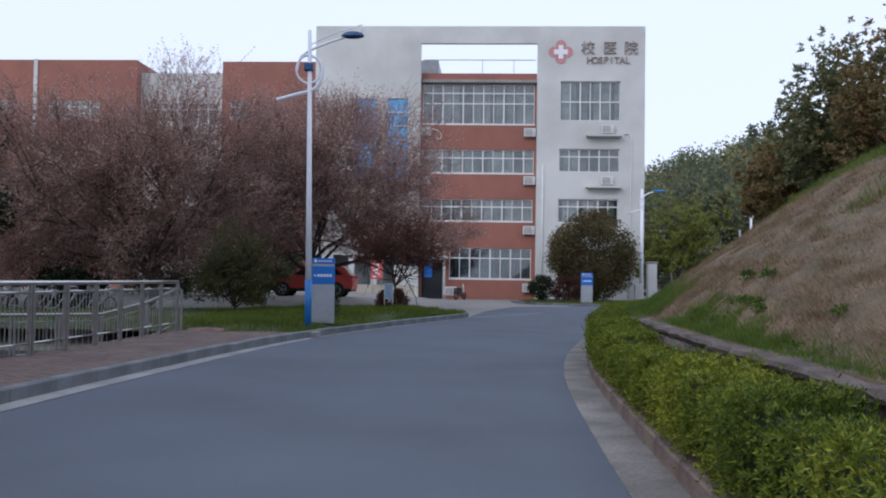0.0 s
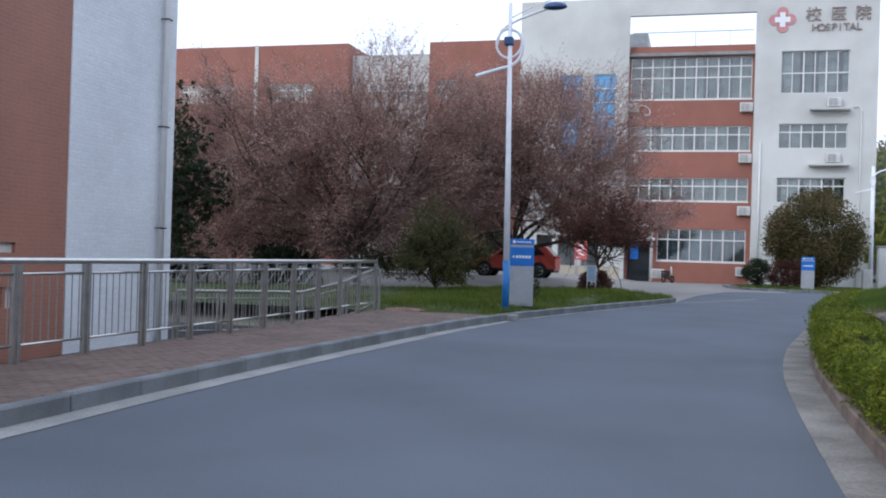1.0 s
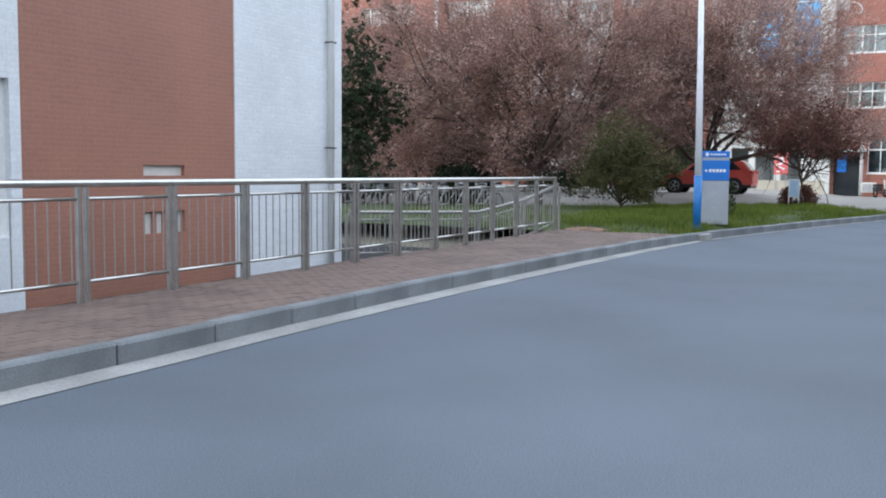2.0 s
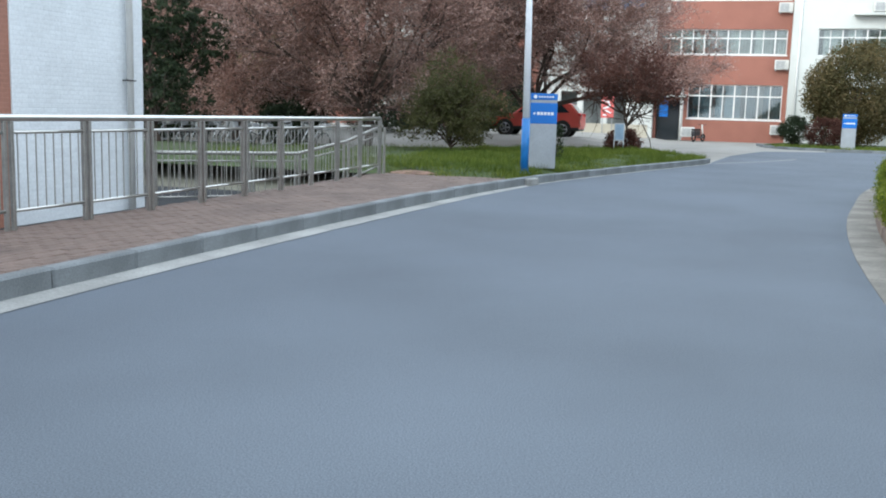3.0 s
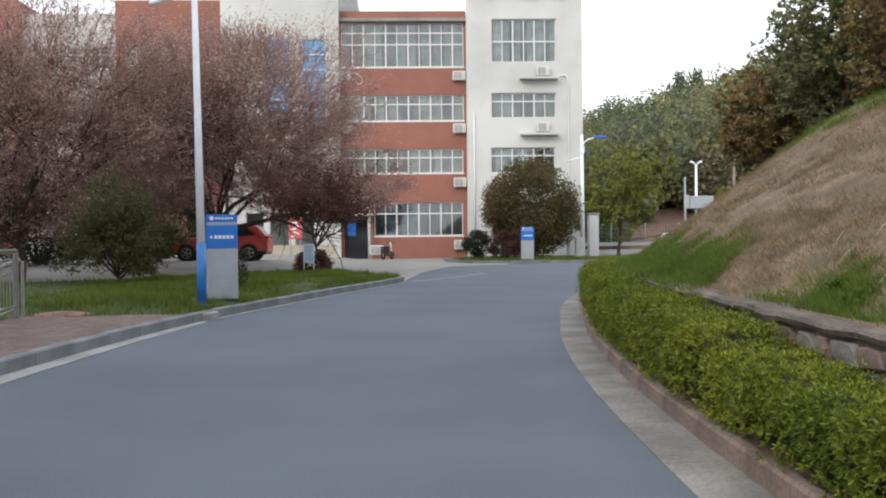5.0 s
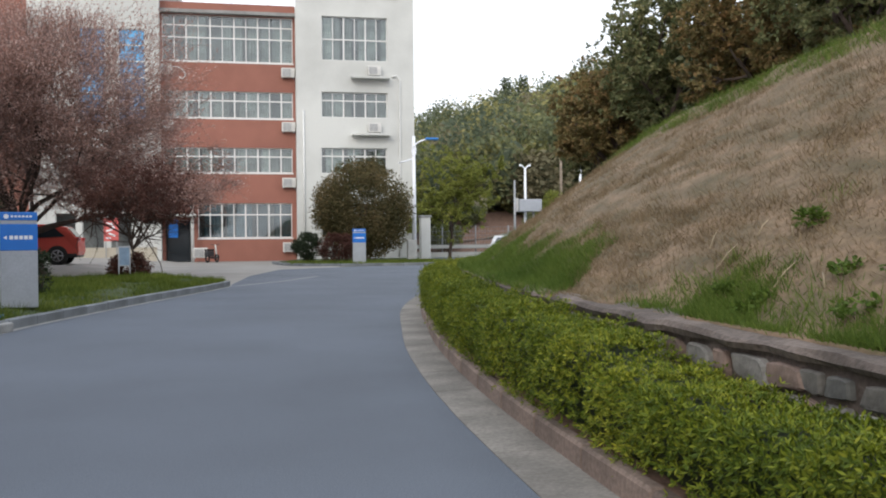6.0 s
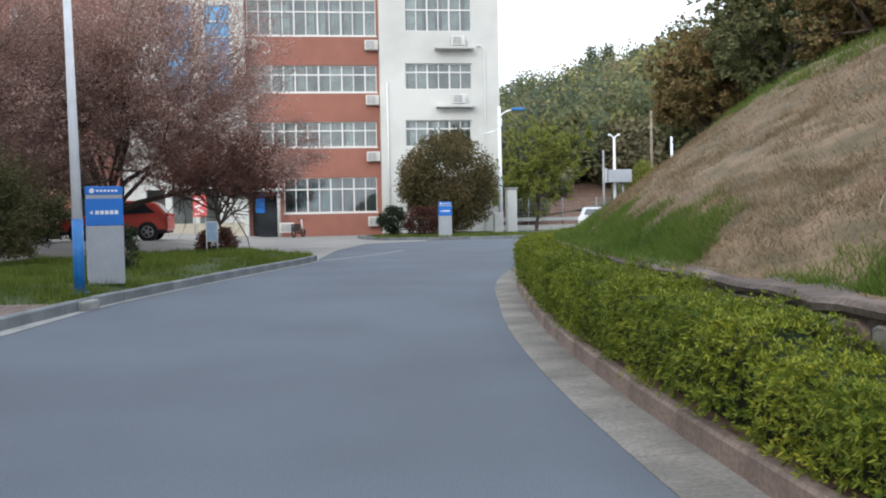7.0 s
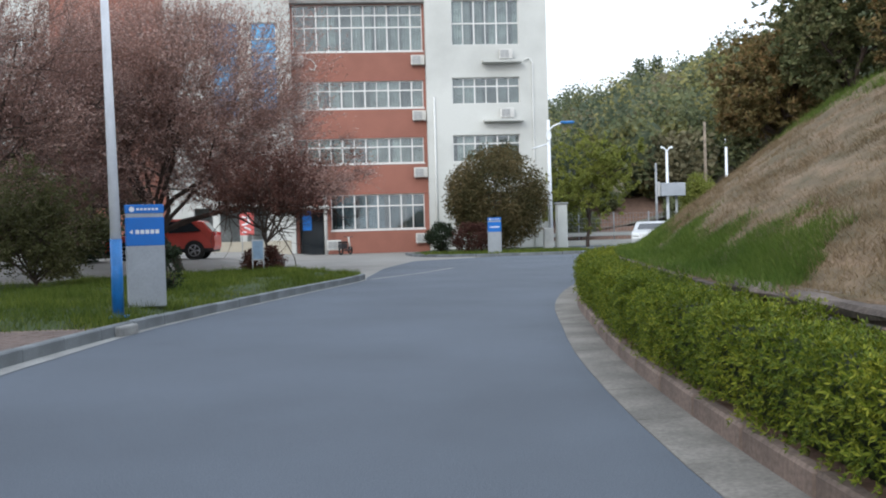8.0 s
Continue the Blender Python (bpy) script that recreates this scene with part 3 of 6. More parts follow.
box(bm, -8.4, 14.0, FY + 15.7, FY + 16, 0, 16.4)
part("wall", bm, RENDER_WHITE, hospital)
bm = bmesh.new()
box(bm, -1.6, -0.3, FY + 4, FY + 8, 15.5, 17.7)
box(bm, -0.3, 1.2, FY + 4, FY + 8, 15.5, 16.7)
part("roof_housing", bm, GREY_METAL, hospital, "stepped grey roof housing behind the portal")
bm = bmesh.new()
tube(bm, [(-1.3, FY + 3, 17.5), (6.88, FY + 3, 17.5)], 0.03, 6)
tube(bm, [(3.0, FY + 3, 15.5), (3.0, FY + 3, 17.5)], 0.02, 6)
tube(bm, [(5.3, FY + 3, 15.5), (5.3, FY + 3, 17.5)], 0.02, 6)
part("roof_rail", bm, GREY_METAL, hospital)
bm = bmesh.new()
tube(bm, [(7.31, FY - 0.08, 0.1), (7.31, FY - 0.08, 9.4)], 0.06, 8)
part("downpipe", bm, FRAME, hospital)
bm = bmesh.new()
tube(bm, [(12.9, FY - 0.1, 11.6), (13.2, FY - 0.1, 11.7), (13.4, FY - 0.1, 11.4), (13.4, FY - 0.08, 6.0), (13.3, FY - 0.08, 0.2)], 0.045, 8)
part("downpipe", bm, FRAME, hospital)
for (x0, x1, z0, z1), sp, cols in zip(right_windows, (13.9, 10.05, 6.55, 2.95), (6, 6, 6, 6)):
    window(x0, x1, z0, z1, FY + 0.18, cols, [sp], hospital, 0.85)
for (x0, x1, z0, z1), sp, cols in zip(mid_windows, ([13.88, 14.62], [10.0], [6.53], [2.9]), (11, 11, 11, 8)):
    window(x0, x1, z0, z1, MY + 0.12, cols, sp, hospital, 0.9, cloth=TEAL_CURTAIN if z0 < 2 else None)
for x0, x1, z0, z1 in blue_windows:
    window(x0, x1, z0, z1, FY + 0.15, 1, [z0 + (z1 - z0) * k / 6 for k in range(1, 6)], hospital, 0, False, "window", BLUE_GLASS)
# entrance bays under the left wing
bm = bmesh.new()
box(bm, -7.6, -2.6, FY + 1.6, FY + 1.7, 0, 3.0)
box(bm, -7.6, -2.6, FY + 0.4, FY + 1.6, 2.96, 3.0)
part("entrance_recess", bm, ROOM, hospital)
for x in (-7.5, -6.0, -4.4, -2.8):
    bm = bmesh.new()
    rounded(bm, x - 0.2, x + 0.2, FY - 0.05, FY + 0.3, 0, 3.0, 0.02, 1)
    part("pillar", bm, RENDER_WHITE, hospital)
door = part("door", (lambda b: (box(b, -1.05, 0.35, MY + 0.15, MY + 0.2, 0.0, 2.55), b)[1])(bmesh.new()), DARK_GLASS, hospital, "dark glazed entrance door")
bm = bmesh.new()
rounded(bm, -1.6, 0.75, FY - 0.5, MY, 2.75, 2.95, 0.03, 1)
part("porch_roof", bm, RENDER_WHITE, hospital)
bm = bmesh.new()
tube(bm, [(0.52, FY + 0.1, 0.0), (0.52, FY + 0.1, 3.35), (0.46, FY + 0.1, 3.62), (0.2, FY + 0.1, 3.78), (-0.25, FY + 0.2, 3.8)], 0.1, 10)
part("vent_pipe", bm, FRAME, hospital)
# porch steps and low wall
bm = bmesh.new()
box(bm, -8.6, -1.4, FY - 2.2, FY - 2.0, 0, 0.95)
part("low_wall", bm, CREAM, hospital)


def text_mesh(name, body, size, mat, parent, at, depth=0.03, align="CENTER"):
    cu = bpy.data.curves.new(name, "FONT")
    cu.body, cu.size, cu.extrude, cu.align_x = body, size, depth, align
    tmp = new(name, cu)
    bpy.context.view_layer.update()
    me = bpy.data.meshes.new_from_object(tmp.evaluated_get(bpy.context.evaluated_depsgraph_get()))
    bpy.data.objects.remove(tmp)
    me.materials.clear()
    me.materials.append(mat)
    ob = new(name, me)
    ob.parent = parent
    ob.matrix_basis = pose(*at, 90, 0, 0)
    return ob


sign = thing("wall_lettering", "raised grey hospital lettering with a red cross emblem", "sign")
for x, ch in zip((10.38, 11.9, 13.36), "校医院"):
    text_mesh("letter", ch, 1.0, GOLD_PRINT, sign, (x, FY - 0.06, 17.3), 0.05)
for i, ch in enumerate("HOSPITAL"):
    text_mesh("letter", ch, 0.66, GOLD_PRINT, sign, (10.5 + i * 0.375, FY - 0.06, 16.58), 0.05)
bm = bmesh.new()
for ang in (0, 90, 180, 270):
    a = radians(ang)
    c = Vector((8.49 + 0.48 * math.cos(a), FY - 0.05, 17.38 + 0.48 * math.sin(a)))
    r = bmesh.ops.create_circle(bm, cap_ends=True, segments=20, radius=0.36)
    bmesh.ops.transform(bm, matrix=Matrix.Translation(c) @ Matrix.Rotation(radians(90), 4, "X"), verts=r["verts"])
part("emblem_leaf", bm, EMBLEM, sign, "red four-lobed emblem")
bm = bmesh.new()
box(bm, 8.32, 8.66, FY - 0.075, FY - 0.055, 16.9, 17.86)
box(bm, 8.01, 8.32, FY - 0.075, FY - 0.055, 17.21, 17.55)
box(bm, 8.66, 8.97, FY - 0.075, FY - 0.055, 17.21, 17.55)
part("emblem_cross", bm, WHITE_PRINT, sign, "white cross")


def air_conditioner(x, y, z, ledge=False):
    ac = thing("air_conditioner", "off-white outdoor air conditioner unit on the facade", "air conditioner", "facade air conditioners", at=(x, y, z))
    bm = bmesh.new()
    rounded(bm, -0.42, 0.42, -0.32, 0, 0, 0.6, 0.03, 1)
    part("casing", bm, AC_WHITE, ac)
    bm = bmesh.new()
    for k in range(7):
        box(bm, -0.34, 0.16, -0.334, -0.322, 0.08 + 0.065 * k, 0.115 + 0.065 * k)
    part("louvre_grille", bm, GREY_METAL, ac, "grey horizontal louvres")
    bm = bmesh.new()
    for x0 in (-0.35, 0.3):
        box(bm, x0, x0 + 0.05, -0.36, 0.0, -0.06, -0.001)
    part("bracket", bm, GREY_METAL, ac)
    return ac


for x, z in ((11.75, 11.56), (11.75, 7.98)):
    air_conditioner(x, FY - 0.15, z + 0.06)
    bm = bmesh.new()
    rounded(bm, 10.3, 12.72, FY - 0.6, FY - 0.001, z - 0.16, z - 0.002, 0.015, 1)
    single("ledge", bm, RENDER_WHITE, "white concrete ledge carrying an air conditioner", "ledge", group="facade ledges")
for x, z in ((6.42, 11.5), (6.42, 8.1), (6.42, 4.6), (6.42, 0.55), (-1.0, 11.55), (-1.0, 8.1)):
    air_conditioner(x, MY - 0.01, z)

bm = bmesh.new()
tube(bm, smooth_line([(-0.7, MY - 0.05, 11.95), (-0.35, MY - 0.06, 12.05), (0.05, MY - 0.06, 11.85), (0.2, MY - 0.06, 11.5), (0.0, MY - 0.06, 11.25), (-0.2, MY - 0.06, 11.4)], 2), 0.04, 6)
single("air_hose", bm, FRAME, "white curled hose hanging beside an air conditioner", "hose")

# ---- left wing ----
wing = thing("wing_building", "red and white long wing beside the hospital", "building")
bm = bmesh.new()
wall_cells(bm, -16.6, -8.8, 0, 17.57, 54, 54.3, [(-16.0, -14.5, 13.17, 14.66), (-16.0, -14.5, 9.6, 11.1)])
box(bm, -16.6, -16.3, 54.3, 66, 0, 17.57)
part("wall", bm, RENDER_RED, wing, "red tiled wall")
bm = bmesh.new()
wall_cells(bm, -23.2, -16.6, 0, 16.9, 55, 55.3, [(-22.6, -17.2, 13.1, 14.6), (-22.6, -17.2, 9.5, 11.0)])
part("wall", bm, RENDER_WHITE, wing)
bm = bmesh.new()
wall_cells(bm, -60, -23.2, 0, 17.68, 54, 54.3, [(-30, -26, 13.1, 14.6), (-38, -33, 13.1, 14.6), (-30, -26, 9.5, 11)])
box(bm, -23.5, -23.203, 54.3, 66, 0, 17.677)
part("wall", bm, RENDER_RED, wing, "red tiled wall")
bm = bmesh.new()
box(bm, -31.15, -30.85, 53.9, 53.99, 0, 17.72)
part("pilaster", bm, RENDER_WHITE, wing)
bm = bmesh.new()
box(bm, -60, -8.8, 55.31, 66, 16.5, 16.7)
part("roof", bm, CONCRETE, wing)
for x0, x1, z0, z1, y, c in ((-16.0, -14.5, 13.17, 14.66, 54.15, 2), (-16, -14.5, 9.6, 11.1, 54.15, 2), (-22.6, -17.2, 13.1, 14.6, 55.15, 7), (-22.6, -17.2, 9.5, 11.0, 55.15, 7), (-30, -26, 13.1, 14.6, 54.15, 5), (-38, -33, 13.1, 14.6, 54.15, 6), (-30, -26, 9.5, 11, 54.15, 5)):
    window(x0, x1, z0, z1, y, c, [z0 + 1.0], wing)

# ---- near building behind the fence ----
near = thing("tiled_building", "tall building with red-brown and white tiled walls", "building")
bm = bmesh.new()
holes = [(-4.35, -3.53, 1.27, 1.42), (-4.35, -3.53, 0.46, 0.77)]


def wall_along_y(bm, y0, y1, z0, z1, x0, x1, holes):
    tmp = bmesh.new()
    wall_cells(tmp, y0, y1, z0, z1, x0, x1, holes)
    me = bpy.data.meshes.new("tmp")
    tmp.to_mesh(me)
    tmp.free()
    me.transform(Matrix(((0, 1, 0, 0), (1, 0, 0, 0), (0, 0, 1, 0), (0, 0, 0, 1))))
    me.flip_normals()
    bm.from_mesh(me)
    bpy.data.meshes.remove(me)


wall_along_y(bm, -6.35, -2.4, -0.44, 14, -6.25, -5.97, holes)
part("wall", bm, RED_TILE, near, "red-brown tiled wall")
bm = bmesh.new()
wall_along_y(bm, -2.4, 0.65, -0.44, 14, -6.25, -5.95, [])
box(bm, -16, -6.25, 0.35, 0.65, -0.44, 14)
part("wall", bm, WHITE_TILE, near, "white tiled wall")
bm = bmesh.new()
wall_along_y(bm, -20, -6.35, -0.44, 14, -6.25, -5.95, [(-8.4, -6.5, 0.55, 2.4), (-15.5, -11, 1.0, 2.6)])
part("wall", bm, WHITE_TILE, near, "white tiled wall")
bm = bmesh.new()
box(bm, -16, -6.0, -19.9, 0.6, 13.7, 14)
part("roof", bm, CONCRETE, near)
bm = bmesh.new()
tube(bm, [(-5.86, 0.17, -0.35), (-5.86, 0.17, 14)], 0.055, 10)
pipe = part("downpipe", bm, FRAME, near)
for z in (1.76, 3.62, 5.6):
    bm = bmesh.new()
    tube(bm, [(-5.95, 0.1, z), (-5.8, 0.1, z), (-5.8, 0.24, z), (-5.95, 0.24, z)], 0.012, 6)
    part("pipe_clip", bm, DARK_METAL, pipe)
for z0, z1 in ((1.27, 1.42), (0.46, 0.77)):
    vent = new("wall_vent")
    vent.parent = near
    bm = bmesh.new()
    box(bm, -6.2, -6.035, -4.35, -3.53, z0, z1)
    part("backing", bm, AC_WHITE, vent)
    if z0 < 1:
        for y in (-4.13, -3.92, -3.72):
            bm = bmesh.new()
            box(bm, -6.034, -5.99, y - 0.035, y + 0.035, z0, z1)
            part("divider", bm, RED_TILE, vent)
bm = bmesh.new()
box(bm, -6.2, -6.15, -8.4, -6.5, 0.55, 2.4)
part("pane", bm, DARK_GLASS, near)
bm = bmesh.new()
for y in (-8.36, -7.45, -6.54):
    box(bm, -6.14, -6.06, y - 0.04, y + 0.04, 0.55, 2.4)
box(bm, -6.144, -6.064, -8.4, -6.5, 2.3, 2.4)
part("window_frame", bm, FRAME, near)

# ---- steel fence ----
def steel_fence(name, pts, height, label, spacing=0.115, rail_mat=STEEL):
    f = thing(name, label, "fence")
    pts = [Vector(p) for p in pts]
    bm = bmesh.new()
    tube(bm, [p + Vector((0, 0, height)) for p in pts], 0.036, 10)
    part("top_rail", bm, rail_mat, f, "polished round steel rail")
    bm = bmesh.new()
    for dx in (-0.045, 0.045):
        rounded(bm, -0.022, 0.022, dx - 0.023, dx + 0.023, -0.05, height - 0.03, 0.006, 1)
    post_me = mesh_of("post", bm, STEEL_GREY)
    bm = bmesh.new()
    tube(bm, [(0, 0, 0), (0, 0, 1)], 0.0075, 5, False)
    bar_me = mesh_of("baluster", bm, STEEL_GREY)
    for i, p in enumerate(pts):
        o = new("post", post_me)
        o.parent, o.location = f, p
        d = (pts[min(i + 1, len(pts) - 1)] - pts[max(i - 1, 0)])
        o.rotation_euler = (0, 0, math.atan2(d.y, d.x) - math.pi / 2)
    for a, b in zip(pts, pts[1:]):
        d = b - a
        n = max(2, int(d.length / spacing))
        u = d.normalized() * 0.07
        for hgt, r in ((height - 0.14, 0.017), (0.2, 0.017)):
            bm = bmesh.new()
            tube(bm, [a + u + Vector((0, 0, hgt)), b - u + Vector((0, 0, hgt))], r, 8)
            part("rail", bm, rail_mat, f)
        for k in range(1, n):
            o = new("baluster", bar_me)
            o.parent, o.location = f, a + d * k / n + Vector((0, 0, 0.2))
            o.scale = (1, 1, height - 0.34)
    return f


fence_posts = [(-3.22, y, 0.125) for y in np.arange(-15.93, 4.8, 1.145)]
fence_posts = [(-3.25 + 0.09 * math.sin((y + 6) * 0.28), y, z) for _, y, z in fence_posts]
steel_fence("steel_fence", fence_posts, 1.105, "stainless steel fence with thin balusters beside the pavement")
end = fence_posts[-1]
steel_fence("stair_rail", [(end[0], end[1] + 0.15, 0.12), (-3.8, 4.3, -0.2), (-4.48, 3.5, -0.44), (-4.95, 2.55, -0.42), (-5.4, 1.6, -0.4), (-5.88, 0.8, -0.38)], 0.97, "stainless steel rail that drops along the sunken steps", 0.14, STEEL_GREY)

# ---- street lamp ----
def big_lamp():
    lamp = thing("street_lamp", "white street lamp with a blue foot and a looped arm", "street lamp", at=(-0.64, 6.46, 0.16))
    bm = bmesh.new()
    tube(bm, [(0, 0, 0), (0, 0, 1.16)], 0.085, 14)
    tube(bm, [(0, 0, 0), (0, 0, 0.03)], 0.16, 14)
    part("foot", bm, LAMP_BLUE, lamp, "blue painted foot of the pole")
    bm = bmesh.new()
    tube(bm, [(0, 0, 1.16), (-0.03, 0, 3.5), (-0.08, 0, 7.2)], [0.078, 0.064, 0.045], 14)
    pole = part("pole", bm, LAMP_WHITE, lamp)
    bm = bmesh.new()
    tube(bm, [(-0.09 + 0.3 * math.cos(a), 0, 6.25 + 0.34 * math.sin(a)) for a in np.linspace(0, 2 * math.pi, 33)], 0.028, 8, False)
    part("ring", bm, LAMP_WHITE, lamp)
    bm = bmesh.new()
    arm = smooth_line([(-0.86, 0, 5.5), (-0.45, 0, 5.62), (0.1, 0, 5.75), (0.26, 0, 6.1), (0.2, 0, 6.5), (-0.2, 0, 6.62), (-0.3, 0, 6.55)], 2)
    arm2 = smooth_line([(-0.38, 0, 6.2), (-0.3, 0, 6.58), (0.1, 0, 6.8), (0.6, 0, 6.98), (0.95, 0, 7.08)], 2)
    tube(bm, arm, np.linspace(0.05, 0.028, len(arm)), 8)
    part("lower_arm", bm, LAMP_WHITE, lamp)
    bm = bmesh.new()
    tube(bm, arm2, 0.03, 8)
    part("arm", bm, LAMP_WHITE, lamp)
    bm = bmesh.new()
    tube(bm, [(-0.05, 0, 6.85), (0.5, 0, 7.12), (1.2, 0, 7.34), (1.2, 0, 7.1)], 0.014, 6)
    part("brace", bm, LAMP_WHITE, lamp)
    bm = bmesh.new()
    bmesh.ops.create_uvsphere(bm, u_segments=16, v_segments=10, radius=0.5)
    for v in bm.verts:
        v.co = Vector((v.co.x * 0.56 + 0.97, v.co.y * 0.3, v.co.z * (0.24 if v.co.z > 0 else 0.12) + 7.06))
    part("lamp_head", bm, DARK_BLUE, lamp, "dark blue lens-shaped lamp head")
    bm = bmesh.new()
    rounded(bm, -0.2, 0.02, -0.1, 0.1, 6.2, 6.4, 0.03, 1)
    part("joint_box", bm, DARK_BLUE, lamp)
    return lamp


big_lamp()


def second_lamp():
    lamp = thing("street_lamp", "slim white street lamp by the building corner", "street lamp", at=(13.55, 46.0, 0.1))
    bm = bmesh.new()
    tube(bm, [(0, 0, 0), (0, 0, 7.35)], [0.14, 0.09], 12)
    part("pole", bm, LAMP_WHITE, lamp)
    bm = bmesh.new()
    tube(bm, smooth_line([(0, 0, 6.7), (0.25, 0, 7.0), (0.9, 0, 7.2)], 2), 0.05, 8)
    part("arm", bm, LAMP_WHITE, lamp)
    bm = bmesh.new()
    tube(bm, [(0.12 * math.cos(a), -0.1, 6.45 + 0.3 * math.sin(a)) for a in np.linspace(0, 2 * math.pi, 21)], 0.035, 6, False)
    tube(bm, [(0, 0, 6.0), (-0.95, 0, 5.72)], 0.045, 8)
    part("side_arm", bm, LAMP_WHITE, lamp)
    bm = bmesh.new()
    rounded(bm, 0.7, 1.5, -0.15, 0.15, 7.12, 7.26, 0.05, 2)
    part("lamp_head", bm, LAMP_BLUE, lamp, "blue lamp head")
    return lamp


second_lamp()


# ---- blue sign pylons ----
def pylon(at, width, height, depth, rz, label):
    s = thing("sign_pylon", label, "sign", "sign pylons", at=at, rz=rz)
    hw, cut = width / 2, height * 0.6
    bm = bmesh.new()
    rounded(bm, -hw, hw, -depth / 2, depth / 2, 0, cut, 0.012, 1)
    part("base_panel", bm, SIGN_GREY, s, "plain grey metal lower panel")
    bm = bmesh.new()
    rounded(bm, -hw, hw, -depth / 2, depth / 2, cut, height * 0.875, 0.008, 1)
    part("blue_panel", bm, SIGN_BLUE, s)
    bm = bmesh.new()
    rounded(bm, -hw + 0.01, hw - 0.01, -depth / 2 + 0.01, depth / 2 - 0.01, height * 0.875, height * 0.915, 0.004, 1)
    part("pale_band", bm, SIGN_GREY, s)
    bm = bmesh.new()
    rounded(bm, -hw, hw, -depth / 2, depth / 2, height * 0.915, height, 0.008, 1)
    part("top_panel", bm, SIGN_BLUE, s)
    front = -depth / 2 - 0.003
    bm = bmesh.new()
    z = height * 0.735
    for k in range(5):
        x = -hw + width * (0.24 + 0.13 * k)
        box(bm, x, x + width * 0.1, front, front + 0.006, z - width * 0.055, z + width * 0.055)
        part("character", bm, WHITE_PRINT, s, "white unreadable character")
        bm = bmesh.new()
    v = [bm.verts.new((x, front, zz)) for x, zz in ((-hw + width * 0.08, z), (-hw + width * 0.17, z - width * 0.06), (-hw + width * 0.17, z + width * 0.06))]
    bm.faces.new(v)
    part("arrow", bm, WHITE_PRINT, s, "white arrow")
    bm = bmesh.new()
    z = height * 0.955
    for k in range(6):
        x = -hw + width * (0.28 + 0.1 * k)
        box(bm, x, x + width * 0.07, front, front + 0.006, z - width * 0.028, z + width * 0.028)
        part("character", bm, WHITE_PRINT, s, "small white unreadable character")
        bm = bmesh.new()
    c = bmesh.ops.create_circle(bm, cap_ends=True, segments=16, radius=width * 0.07)
    bmesh.ops.transform(bm, matrix=pose(-hw + width * 0.16, front, z, 90, 0, 0), verts=c["verts"])
    part("emblem", bm, WHITE_PRINT, s, "round white emblem")
    return s


pylon((-0.56, 7.95, 0.2), 0.6, 1.67, 0.16, 20, "blue and grey sign pylon standing in the lawn")
pylon((9.25, 38.3, 0.1), 0.66, 1.75, 0.18, 0, "small blue and white sign pylon in the planting bed")

